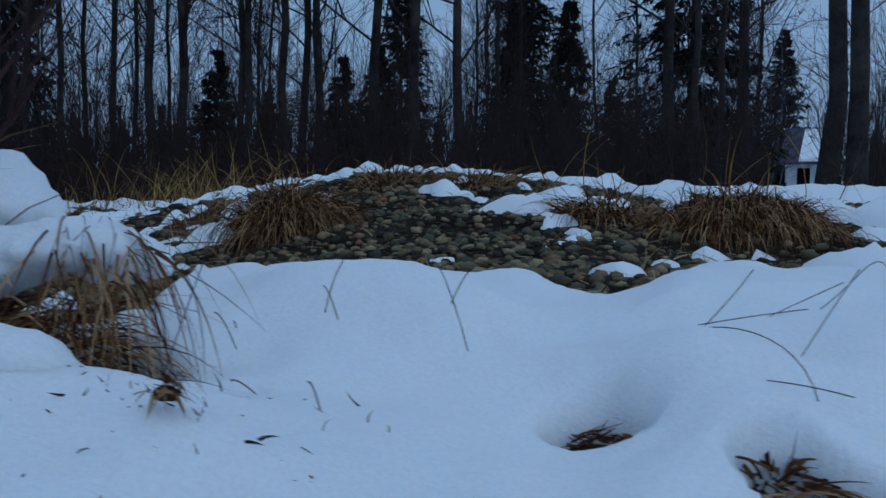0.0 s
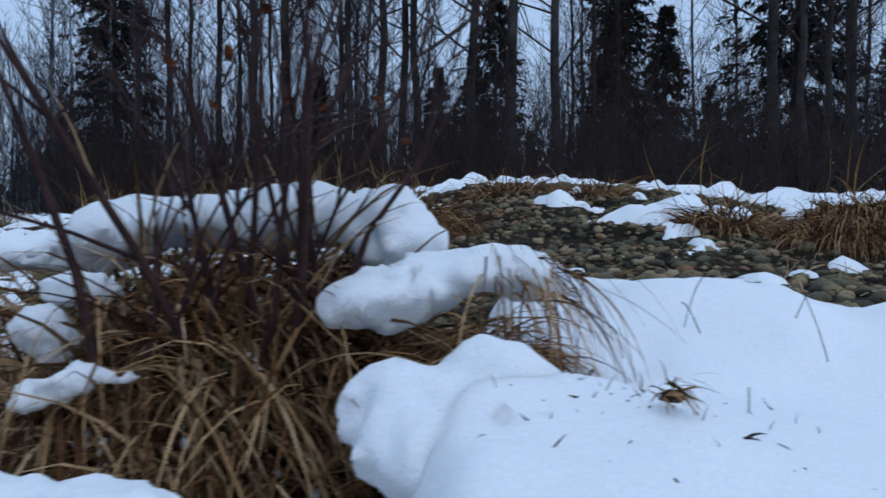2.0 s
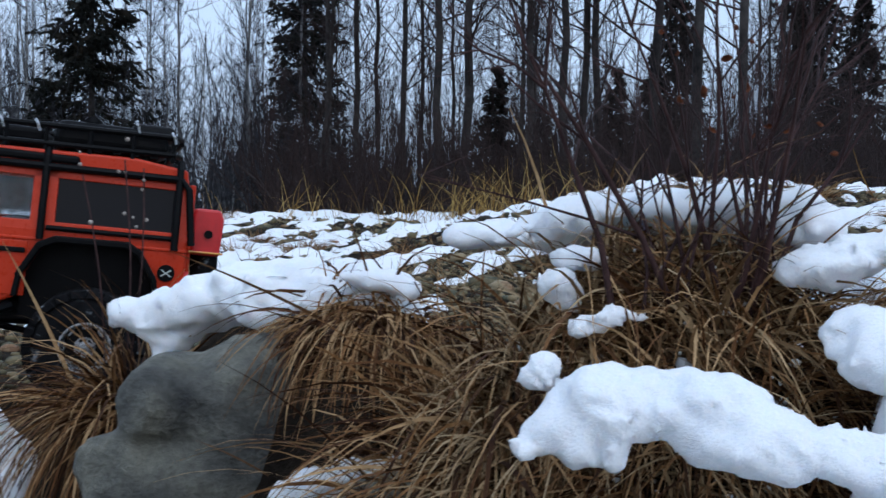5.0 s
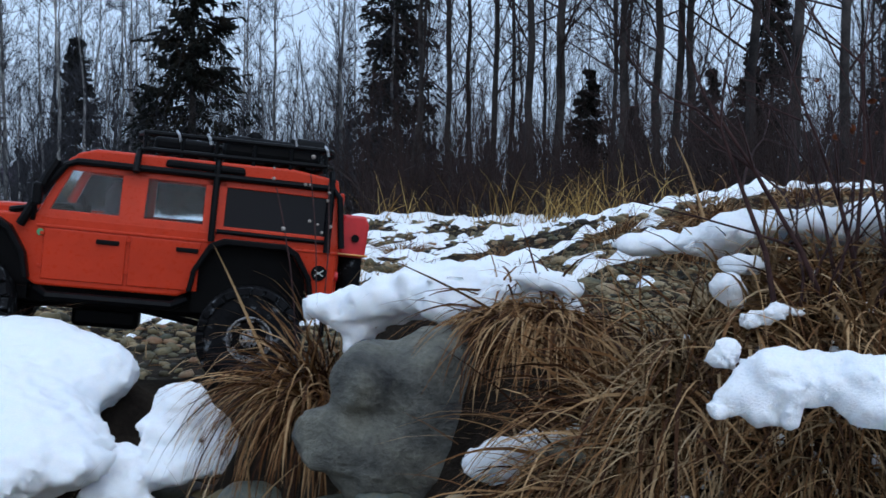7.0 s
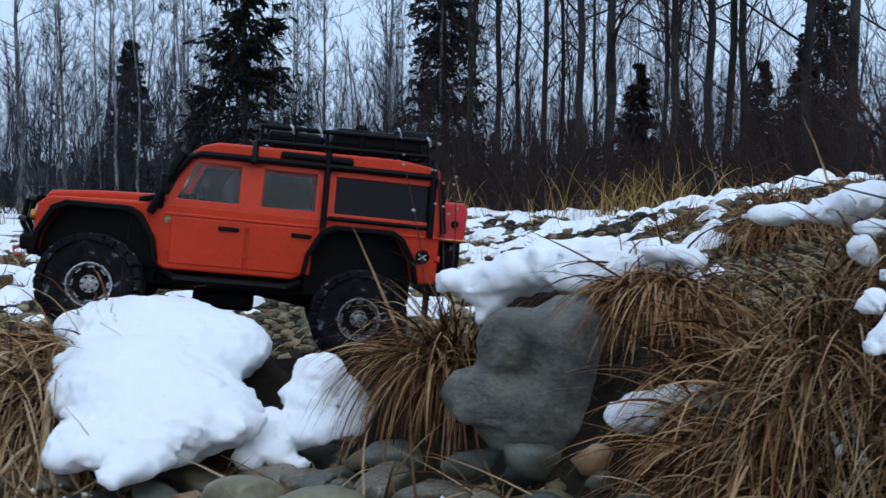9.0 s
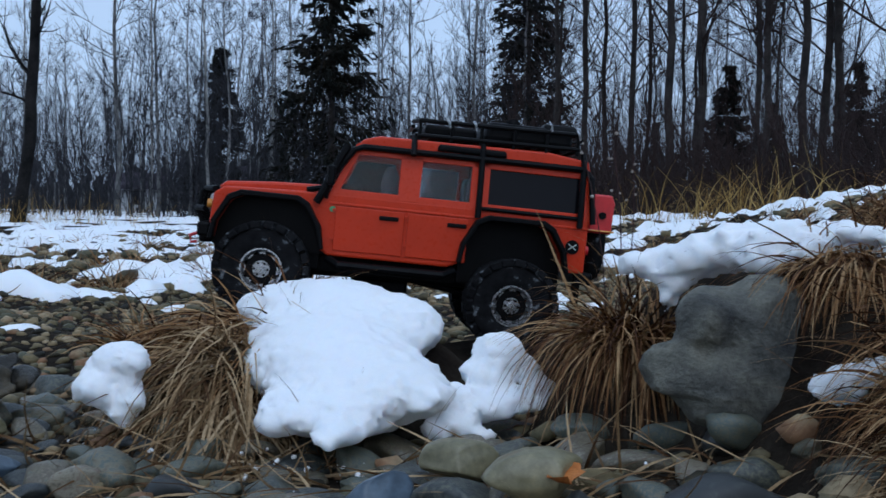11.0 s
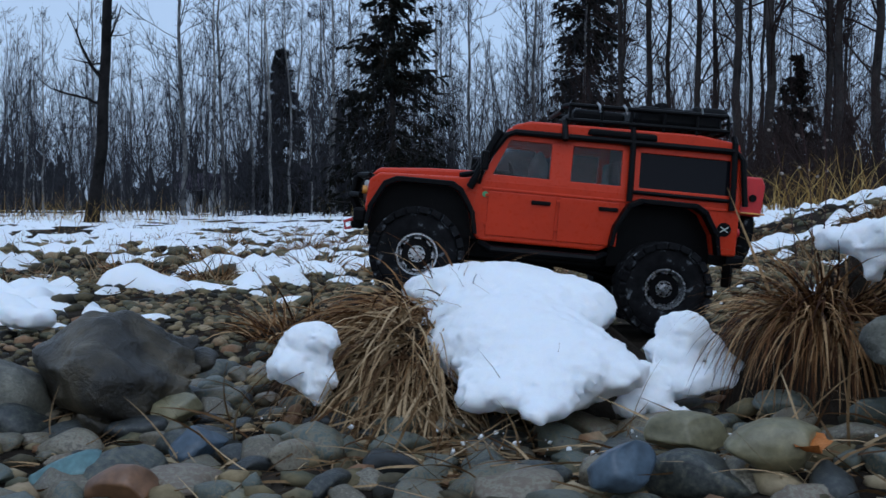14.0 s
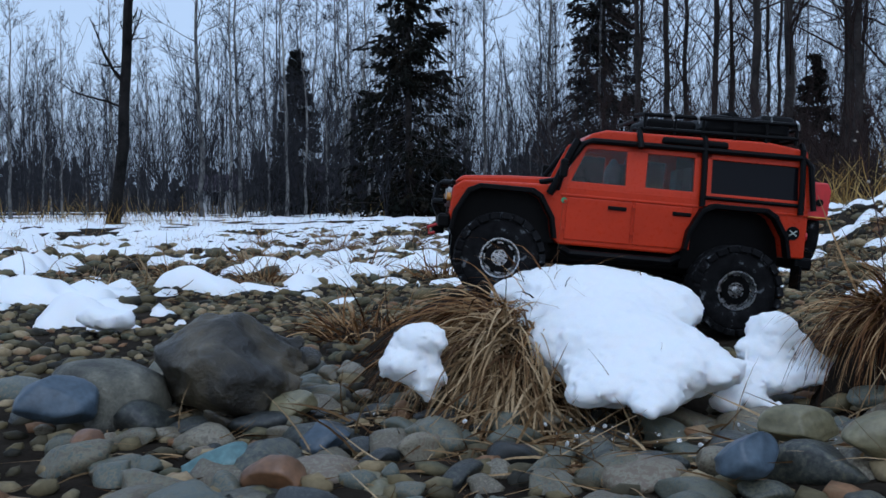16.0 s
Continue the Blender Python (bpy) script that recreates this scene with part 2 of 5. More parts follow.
def sheet(name, z, mat, keep=None):
    nx, ny = z.shape
    idx = np.arange(nx * ny).reshape(nx, ny)
    q = np.stack([idx[:-1, :-1], idx[1:, :-1], idx[1:, 1:], idx[:-1, 1:]], -1).reshape(-1, 4)
    v = np.stack([MX, MY, z], -1).reshape(-1, 3)
    if keep is not None:
        k = keep.reshape(-1)
        q = q[k[q].any(1)]
        used = np.unique(q)
        remap = np.zeros(len(v), int)
        remap[used] = np.arange(len(used))
        v, q = v[used], remap[q]
    return new(name, mesh_of(name, v, q, mat))


HG = ground_height(MX, MY)
ground = tagged(sheet("ground", HG, SOIL), "dark damp soil of a stony river bar", "ground", kind="structure")


def snow_depth(x, y):
    """How deep the snow lies; below nought there is none."""
    r = np.hypot(x + 0.4, y)
    n1, n2, n3 = NZ.turb(x * 1.3, y * 1.3, 1.0, 2), NZ.turb(x * 4, y * 4, 4.0, 3), NZ.turb(x * 14, y * 14, 9.0, 2)
    left = step(-1.0, -2.4, x - 0.1 * y)
    n4 = NZ.turb(x * 7.5 + 2, y * 7.5, 7.0, 2)
    cover = -0.95 + 0.72 * step(1.6, 3.2, r) * left + 1.25 * step(3.5, 4.3, y + 0.5 * x) * (1 - left) + 0.16 * step(4, 8, r)
    cover = cover - 1.4 * step(1.75, 1.2, r) + 1.6 * bell(x, y, 0.36, 2.72, 0.16, 0.3) + 1.6 * bell(x, y, 1.25, 2.5, 0.35, 0.5)
    for cx, cy, rx, ry in ((0.68, 2.15, 0.25, 0.17), (-0.41, 2.6, 0.19, 0.13), (0.45, 2.62, 0.16, 0.11)):
        cover = cover - 3.0 * plateau(x, y, cx, cy, rx, ry)
    d = 0.05 * (0.28 * n1 + 0.5 * n2 + 0.85 * n4 + 0.55 * n3 + cover)
    return np.maximum(d, 0.04 * (plateau(x, y, -0.39, 0.445, 0.10, 0.055, -35, 2) * 1.4 - 0.6 + 0.15 * n3))


SD = snow_depth(MX, MY)
SZ = HG + np.where(SD > 0, 0.004 + SD, SD * 3 - 0.004)
tagged(sheet("snow_cover", SZ, SNOW, SD > -0.012), "patchy melting white snow over stones and grass", "snow", kind="structure")


HOLLOWS = [(0.037, 0.210, 0.0125, 0.0085, 0.05), (0.070, 0.182, 0.012, 0.009, 0.08), (0.094, 0.160, 0.014, 0.014, 0.09), (-0.058, 0.203, 0.004, 0.006, 0.012), (-0.038, 0.206, 0.003, 0.003, 0.006), (0.10, 0.57, 0.03, 0.035, 0.06), (-0.085, 0.215, 0.022, 0.015, 0.08), (-0.046, 0.187, 0.008, 0.005, 0.02), (0.16, 0.63, 0.03, 0.02, 0.05)]


def bank_snow(x, y):
    """The top of the deep snow on the near bank, with melted hollows and soft dents."""
    z = 0.171 + 0.030 * step(0.10, 0.31, y) - 0.11 * step(0.37, 0.78, y) - 0.007 * step(0.08, 0.4, x) - 0.03 * step(0.12, 0.0, y)
    edge = -0.092 + 0.012 * NZ(y * 22, 3.0) - 0.013 * np.exp(-(((y - 0.155) / 0.035) ** 2))
    z = z - 0.075 * step(0.012, -0.022, x - edge) ** 1.5
    # its far ends thin out
    z = z - 0.16 * step(0.42, 0.72, x + 0.05 * NZ(y * 9, 8.0)) - 0.14 * step(0.02, -0.10, y + 0.03 * NZ(x * 12, 1.0))
    for cx, cy, rx, ry, deep in HOLLOWS:
        z = z - deep * plateau(x + 0.004 * NZ(x * 90, y * 90), y + 0.003 * NZ(x * 80, y * 80, 5.0), cx, cy, rx, ry, 0, 2.6)
    # the drifted lump over the hollow and smaller swellings
    z = z + 0.009 * plateau(x, y, 0.058, 0.223, 0.036, 0.014, -18, 1.3) - 0.004 * plateau(x, y, 0.036, 0.196, 0.022, 0.012, 0, 1.2) + 0.006 * plateau(x, y, 0.07, 0.197, 0.014, 0.010, 0, 1.3) - 0.006 * plateau(x, y, 0.068, 0.162, 0.018, 0.012, 0, 1.2) + 0.005 * plateau(x, y, -0.02, 0.27, 0.03, 0.02, 0, 1.2)
    z = z + 0.019 * plateau(x, y, -0.062, 0.150, 0.048, 0.045, 10, 1.3) + 0.006 * plateau(x, y, -0.03, 0.31, 0.05, 0.05, 0, 1.2)
    z = z - 0.013 * plateau(x, y, 0.08, 0.47, 0.026, 0.24, -11.3, 1.5) - 0.004 * plateau(x, y, 0.018, 0.36, 0.02, 0.1, 0, 1.3)
    return z + 0.006 * NZ.turb(x * 11 + 0.3, y * 11, 2.0, 2) + 0.0022 * NZ.turb(x * 32 + 1, y * 32, 4.0, 2) + 0.0011 * NZ.turb(x * 75, y * 75, 6.0, 3)


bx, by = np.meshgrid(np.concatenate([np.arange(-0.16, 0.14, 0.002), np.arange(0.14, 0.75, 0.007)]), np.concatenate([np.arange(-0.12, 0.12, 0.006), np.arange(0.12, 0.32, 0.002), np.arange(0.32, 0.82, 0.007)]), indexing="ij")
hold, MX, MY = (MX, MY), bx, by
tagged(sheet("snow_bank", bank_snow(bx, by), SNOW), "deep smooth snow on the bank with melted hollows", "snow", kind="structure")
MX, MY = hold


def surface_net(field, lo, hi, n, name, mat):
    """The surface on which field(x, y, z) is nought, inside where it is negative."""
    ax = [np.linspace(lo[k], hi[k], n[k]) for k in range(3)]
    g = np.meshgrid(*ax, indexing="ij")
    f = field(*g)
    inside = f < 0
    c = [slice(0, -1), slice(1, None)]
    tot, cnt = np.zeros((*[m - 1 for m in n], 3)), np.zeros([m - 1 for m in n])
    corners = [(a, b, d) for a in (0, 1) for b in (0, 1) for d in (0, 1)]
    for p in corners:
        for q in corners:
            if sum(abs(u - v) for u, v in zip(p, q)) != 1 or p > q:
                continue
            fp, fq = f[c[p[0]], c[p[1]], c[p[2]]], f[c[q[0]], c[q[1]], c[q[2]]]
            hit = (fp < 0) != (fq < 0)
            t = np.where(hit, fp / np.where(hit, fp - fq, 1), 0)
            for k in range(3):
                tot[..., k] += np.where(hit, p[k] + t * (q[k] - p[k]), 0)
            cnt += hit
    live = cnt > 0
    ids = -np.ones(live.shape, int)
    ids[live] = np.arange(live.sum())
    base = np.stack(np.meshgrid(*[np.arange(m - 1) for m in n], indexing="ij"), -1)
    cell = np.array([(hi[k] - lo[k]) / (n[k] - 1) for k in range(3)])
    v = (base[live] + tot[live] / cnt[live][:, None]) * cell + np.array(lo)
    faces = []
    for k in range(3):
        a, b = (k + 1) % 3, (k + 2) % 3
        s0 = [slice(1, -1)] * 3
        s0[k] = slice(0, -1)
        s1 = list(s0)
        s1[k] = slice(1, None)
        A, B = inside[tuple(s0)], inside[tuple(s1)]
        for flip, mask in ((False, A & ~B), (True, ~A & B)):
            pos = np.argwhere(mask)
            pos[:, a] += 1
            pos[:, b] += 1
            quad = []
            for da, db in ((-1, -1), (0, -1), (0, 0), (-1, 0)):
                p = pos.copy()
                p[:, a] += da
                p[:, b] += db
                quad.append(ids[p[:, 0], p[:, 1], p[:, 2]])
            quad = np.stack(quad, -1)
            faces.append(quad[:, ::-1] if flip else quad)
    q = np.concatenate(faces)
    return mesh_of(name, v, q[(q >= 0).all(1)], mat)


def ball(x, y, z, c, r):
    """A rough distance to an ellipsoid."""
    k = np.sqrt(((x - c[0]) / r[0]) ** 2 + ((y - c[1]) / r[1]) ** 2 + ((z - c[2]) / r[2]) ** 2)
    return (k - 1) * min(r)


def fused(parts, soft):
    out = parts[0]
    for p in parts[1:]:
        h = np.clip(0.5 + 0.5 * (p - out) / soft, 0, 1)
        out = p * (1 - h) + out * h - soft * h * (1 - h)
    return out


def snow_piece(name, balls, label, fine=0.004, soft=0.02, rough=0.004, soil=True):
    """A lump of snow: ellipsoids (centre, radii) run together, with a crumbly skin, cut off under the ground."""
    cs, rs = np.array([b[0] for b in balls]), np.array([b[1] for b in balls])
    gap = rs.max() * 0.25 + rough * 2
    lo, hi = (cs - rs).min(0) - gap, (cs + rs).max(0) + gap
    n = [int((hi[k] - lo[k]) / fine) + 2 for k in range(3)]
    f0 = 0.75 / float(rs.mean())

    def field(x, y, z):
        f = fused([ball(x, y, z, c, r) for c, r in balls], soft)
        return f + rough * (0.8 * NZ.turb(x * f0 + 3, y * f0, z * f0, 2) + 0.3 * NZ.turb(x * f0 * 4.3, y * f0 * 4.3, z * f0 * 4.3, 2)) + 0.5 * fine * (NZ(x / fine * 0.22, y / fine * 0.22, z / fine * 0.22) + 0.9 * NZ(x / fine * 0.6, y / fine * 0.6, z / fine * 0.6))

    ob = new(name, surface_net(field, lo, hi, n, name, SNOW))
    return tagged(ob, label, "snow")


# ---- snow lying on the tussocks ----
snow_piece("snow_lump", [((-0.93, 0.47, 0.075), (0.115, 0.075, 0.04)), ((-0.85, 0.455, 0.068), (0.08, 0.065, 0.036)), ((-0.86, 0.38, 0.045), (0.10, 0.07, 0.045)),
    ((-0.80, 0.34, 0.03), (0.09, 0.07, 0.04)), ((-0.775, 0.28, 0.015), (0.055, 0.05, 0.022)), ((-0.737, 0.222, 0.006), (0.016, 0.03, 0.010)), ((-0.80, 0.25, 0.012), (0.02, 0.025, 0.012)), ((-0.725, 0.325, 0.028), (0.05, 0.033, 0.018))],
    "thick white snow lump draped over a grassy hummock", 0.0034, 0.022, 0.0055)
snow_piece("snow_patch", [((-0.6805, 0.4239, 0.0562), (0.0284, 0.0200, 0.0239)), ((-0.6850, 0.4118, 0.0357), (0.0271, 0.0180, 0.0158)), ((-0.7360, 0.3579, 0.0236), (0.0243, 0.0180, 0.0144)), ((-0.7078, 0.3753, 0.0181), (0.0332, 0.0200, 0.0144)), ((-0.6802, 0.3863, 0.0107), (0.0330, 0.0180, 0.0143)), ((-0.6538, 0.4091, 0.0164), (0.0321, 0.0160, 0.0111)), ((-0.6271, 0.4317, 0.0155), (0.0167, 0.0120, 0.0072)), ((-0.6479, 0.4317, 0.0395), (0.0084, 0.0100, 0.0146)), ((-0.6357, 0.4327, 0.0258), (0.0112, 0.0100, 0.0078)), ((-0.7064, 0.3453, -0.0082), (0.0140, 0.0120, 0.0108)), ((-0.6760, 0.3583, -0.0103), (0.0214, 0.0120, 0.0075)), ((-0.6918, 0.3633, 0.0023), (0.0195, 0.0140, 0.0098))],
    "thin white snow arm with a rounded knob on grass", 0.0024, 0.010, 0.0035)
snow_piece("snow_patch", [((-1.0030, 0.2330, 0.0469), (0.0287, 0.0240, 0.0184)), ((-1.0142, 0.2130, 0.0233), (0.0227, 0.0200, 0.0159)), ((-0.9910, 0.2272, 0.0154), (0.0227, 0.0200, 0.0193)), ((-0.9864, 0.2233, -0.0007), (0.0102, 0.0120, 0.0124))], "small white snow clump caught in dry grass", 0.0026, 0.014, 0.0045)
snow_piece("snow_patch", [((-1.92, 0.52, -0.012), (0.05, 0.035, 0.022)), ((-1.88, 0.53, -0.015), (0.03, 0.03, 0.018))], "small white snow patch lying on pebbles", 0.005, 0.012, 0.006)
snow_piece("snow_ledge", [((-0.5203, 0.4205, 0.1535), (0.0309, 0.0300, 0.0114)), ((-0.4801, 0.4163, 0.1629), (0.0348, 0.0350, 0.0148)), ((-0.4394, 0.4122, 0.1732), (0.0316, 0.0350, 0.0172)), ((-0.4101, 0.4087, 0.1813), (0.0244, 0.0300, 0.0151)), ((-0.3871, 0.4014, 0.1652), (0.0261, 0.0300, 0.0113)), ((-0.3405, 0.3786, 0.1848), (0.0205, 0.0200, 0.0082)), ((-0.5006, 0.4006, 0.1293), (0.0101, 0.0120, 0.0184)), ((-0.4043, 0.3992, 0.1567), (0.0175, 0.0200, 0.0079))],
    "white snow ledge on the bank behind a boulder", 0.0032, 0.014, 0.006)
snow_piece("snow_ridge", [((-0.1152, 0.2510, 0.2277), (0.0078, 0.0160, 0.0087)), ((-0.1111, 0.2471, 0.2238), (0.0092, 0.0160, 0.0057)), ((-0.1358, 0.2650, 0.2299), (0.0154, 0.0220, 0.0086)), ((-0.1597, 0.2754, 0.2292), (0.0161, 0.0240, 0.0090)), ((-0.1868, 0.2800, 0.2281), (0.0165, 0.0240, 0.0088)), ((-0.2117, 0.2798, 0.2234), (0.0161, 0.0220, 0.0089)), ((-0.2190, 0.2730, 0.2175), (0.0088, 0.0150, 0.0066)), ((-0.2398, 0.2943, 0.2177), (0.0141, 0.0200, 0.0052)), ((-0.2677, 0.3088, 0.2140), (0.0148, 0.0200, 0.0037))],
    "rounded snow ridge on top of a grass tussock", 0.0026, 0.012, 0.0035)
snow_piece("snow_shelf", [((-0.1216, 0.2096, 0.2066), (0.0055, 0.0100, 0.0039)), ((-0.1157, 0.2111, 0.2076), (0.0069, 0.0120, 0.0055)), ((-0.1065, 0.2138, 0.2109), (0.0087, 0.0140, 0.0064)), ((-0.0959, 0.2176, 0.2139), (0.0088, 0.0140, 0.0062)), ((-0.0856, 0.2204, 0.2160), (0.0080, 0.0130, 0.0046)), ((-0.0751, 0.2231, 0.2166), (0.0072, 0.0120, 0.0035)), ((-0.0663, 0.2214, 0.2113), (0.0057, 0.0100, 0.0034))],
    "overhanging snow shelf on bent grass", 0.0016, 0.008, 0.0022)
snow_piece("snow_mound", [((-0.0805, 0.178, 0.1945), (0.013, 0.011, 0.0095)), ((-0.092, 0.170, 0.186), (0.016, 0.012, 0.008)), ((-0.105, 0.174, 0.189), (0.012, 0.012, 0.0095)), ((-0.088, 0.158, 0.182), (0.022, 0.016, 0.010)), ((-0.07, 0.16, 0.18), (0.03, 0.02, 0.010))],
    "small rounded snow mound before a grass tuft", 0.0017, 0.007, 0.0030)
snow_piece("snow_ball", [((-0.2033, 0.2274, 0.2085), (0.0100, 0.008, 0.0052)), ((-0.197, 0.229, 0.2075), (0.006, 0.006, 0.004))], "small snow clump caught in dry grass", 0.001, 0.003, 0.0016)
snow_piece("snow_ball", [((-0.2095, 0.217, 0.1985), (0.0078, 0.007, 0.0065)), ((-0.2045, 0.218, 0.1945), (0.006, 0.006, 0.006))], "small rounded snow ball caught in dry grass", 0.001, 0.003, 0.0018)
snow_piece("snow_ball", [((-0.2032, 0.1504, 0.1760), (0.0049, 0.0060, 0.0049)), ((-0.2047, 0.1477, 0.1715), (0.0056, 0.0060, 0.0035))], "crumbly snow knob on dry grass", 0.001, 0.003, 0.0022)
snow_piece("snow_patch", [((-0.1906, 0.1903, 0.1875), (0.0082, 0.0060, 0.0031)), ((-0.1821, 0.1926, 0.1902), (0.0059, 0.0050, 0.0024)), ((-0.1949, 0.1870, 0.1847), (0.0047, 0.0040, 0.0023))], "thin crumbling snow patch in dry grass", 0.0011, 0.003, 0.0026)
snow_piece("snow_slab", [((-0.2038, 0.1235, 0.1561), (0.0039, 0.0070, 0.0026)), ((-0.1954, 0.1300, 0.1613), (0.0081, 0.0110, 0.0065)), ((-0.1816, 0.1350, 0.1706), (0.0131, 0.0140, 0.0082)), ((-0.1607, 0.1353, 0.1713), (0.0148, 0.0150, 0.0071)), ((-0.1442, 0.1313, 0.1723), (0.0117, 0.0140, 0.0075)), ((-0.1322, 0.1269, 0.1668), (0.0094, 0.0130, 0.0070)), ((-0.1214, 0.1243, 0.1622), (0.0098, 0.0130, 0.0059)), ((-0.1103, 0.1229, 0.1590), (0.0102, 0.0130, 0.0064)), ((-0.0994, 0.1226, 0.1578), (0.0101, 0.0130, 0.0072)), ((-0.1871, 0.1258, 0.1564), (0.0048, 0.0070, 0.0057)), ((-0.1769, 0.1244, 0.1581), (0.0041, 0.0060, 0.0079)), ((-0.1608, 0.1288, 0.1647), (0.0094, 0.0090, 0.0053)), ((-0.1491, 0.1255, 0.1627), (0.0077, 0.0080, 0.0052)), ((-0.1364, 0.1204, 0.1597), (0.0089, 0.0090, 0.0054))],
    "white snow slab with a rounded edge arching over grass", 0.0018, 0.007, 0.0026)
snow_piece("snow_slab", [((-0.342, 0.285, 0.080), (0.025, 0.016, 0.014)), ((-0.318, 0.29, 0.090), (0.028, 0.016, 0.012)), ((-0.295, 0.295, 0.097), (0.02, 0.014, 0.008))], "white snow slab lying between a boulder and grass", 0.003, 0.008, 0.004)


# ---- stones ----
def rock_mesh(name, seed, squash=(1, 1, 1), detail=2, chips=0.12, facets=5, mat=None, deep=0.62):
    bm = bmesh.new()
    bmesh.ops.create_icosphere(bm, subdivisions=detail, radius=1)
    rnd = np.random.RandomState(seed)
    cuts = [(Vector(rnd.normal(size=3)).normalized(), deep + 0.3 * rnd.rand()) for _ in range(facets)]
    for v in bm.verts:
        p = v.co.copy()
        for nrm, far in cuts:
            over = p.dot(nrm) - far
            if over > 0:
                p -= nrm * over * 0.85
        p *= 1 + chips * float(NZ.turb(p.x * 1.4 + seed, p.y * 1.4, p.z * 1.4, 3))
        v.co = (p.x * squash[0], p.y * squash[1], p.z * squash[2])
    me = bpy.data.meshes.new(name)
    bm.to_mesh(me)
    bm.free()
    me.materials.append(mat or STONE)
    me.polygons.foreach_set("use_smooth", np.ones(len(me.polygons), bool))
    return me


def boulder(name, at, size, turn, seed, label, facets=8, detail=4, lean=(0, 0)):
    ob = new(name, rock_mesh(name, seed, size, detail, 0.12, facets, BOULDER, 0.5))
    ob.matrix_world = pose(*at, lean[0], lean[1], turn)
    return tagged(ob, label, "boulder")


def carved(name, balls, label, fine, soft, rough, seed, flat=0.6, crack_depth=0.6, mat=None, faces=(), sharp=0.8):
    """A boulder of ellipsoids run together, with worn flats and cracks."""
    cs, rs = np.array([b[0] for b in balls]), np.array([b[1] for b in balls])
    lo, hi = (cs - rs).min(0) - 0.015, (cs + rs).max(0) + 0.015
    mid, far, f0 = (lo + hi) / 2, (hi - lo) / 2 - 0.015, 0.6 / float(rs.mean())
    rnd = np.random.RandomState(seed)
    flats = [(v / np.linalg.norm(v), flat + 0.25 * rnd.rand()) for v in rnd.normal(size=(12, 3))]

    def field(x, y, z):
        f = fused([ball(x, y, z, c, r) for c, r in balls], soft)
        for v, d in flats:
            reach = float(np.linalg.norm(v * far)) * d
            g = (x - mid[0]) * v[0] + (y - mid[1]) * v[1] + (z - mid[2]) * v[2] - reach
            f = -fused([-f, -g], rough * sharp)
        for v, p in faces:
            f = -fused([-f, -((x - p[0]) * v[0] + (y - p[1]) * v[1] + (z - p[2]) * v[2])], 0.003)
        crack = np.abs(NZ(x * f0 * 0.8 + 5, y * f0 * 0.8, z * f0 * 1.6))
        return f + rough * (0.7 * NZ.turb(x * f0, y * f0, z * f0, 2) + 0.22 * NZ.turb(x * f0 * 5, y * f0 * 5, z * f0 * 5, 4) + 0.5 * np.abs(NZ(x * f0 * 1.7 + 2, y * f0 * 1.7, z * f0 * 2.2)) + 0.45 * np.abs(NZ(x * f0 * 3.6 + 9, y * f0 * 3.6, z * f0 * 4.4))) + rough * crack_depth * np.exp(-((crack / 0.04) ** 2))

    ob = new(name, surface_net(field, lo, hi, [int((hi[k] - lo[k]) / fine) + 2 for k in range(3)], name, mat or BOULDER))
    return tagged(ob, label, "boulder")


carved("boulder", [((-0.4091, 0.3539, 0.0922), (0.0488, 0.0540, 0.0606)), ((-0.4104, 0.3460, 0.0605), (0.0467, 0.0520, 0.0449)), ((-0.4510, 0.3206, 0.1153), (0.0245, 0.0420, 0.0294)), ((-0.4675, 0.2962, 0.0804), (0.0316, 0.0360, 0.0237)), ((-0.4847, 0.2795, 0.0716), (0.0165, 0.0250, 0.0122)), ((-0.4352, 0.3177, 0.0626), (0.0371, 0.0450, 0.0344))],
    "grey rounded boulder leaning against a grassy bank", 0.0022, 0.012, 0.0045, 5, 0.92, 0.3, None, (((0.562, -0.775, 0.28), (-0.4363, 0.2776, 0.0985)), ((-0.19, -0.95, 0.25), (-0.4363, 0.2776, 0.0985))))
carved("boulder", [((-1.235, 0.165, -0.008), (0.135, 0.10, 0.07)), ((-1.25, 0.20, 0.0), (0.115, 0.095, 0.07)), ((-1.205, 0.245, 0.03), (0.065, 0.06, 0.055)), ((-1.32, 0.17, -0.01), (0.06, 0.06, 0.05)), ((-1.26, 0.235, 0.035), (0.07, 0.06, 0.045))],
    "large dark grey boulder with cracks on pebbles", 0.0036, 0.008, 0.02, 11, 0.55, 0.9, WETROCK, (), 0.2)
boulder("boulder", (-1.33, 0.06, -0.03), (0.09, 0.07, 0.05), 50, 31, "dark grey boulder half sunk in pebbles", 7, 4)
boulder("flat_stone", (-0.985, -0.06, -0.055), (0.06, 0.045, 0.02), 20, 41, "flat bluish grey river stone among pebbles", 4, 4)

FLECKS = [rock_mesh("pebble", 240 + k, (1, 0.7 + 0.25 * (k % 3) / 2, 0.45 + 0.2 * (k % 4) / 3), 1 if k < 5 else 0, 0.12, 2, PEBBLE) for k in range(10)]
STONES = [rock_mesh("stone", 100 + k, (1, 0.6 + 0.3 * (k % 3) / 2, 0.42 + 0.18 * (k % 4) / 3), 3, 0.11, 7, None, 0.52) for k in range(14)]
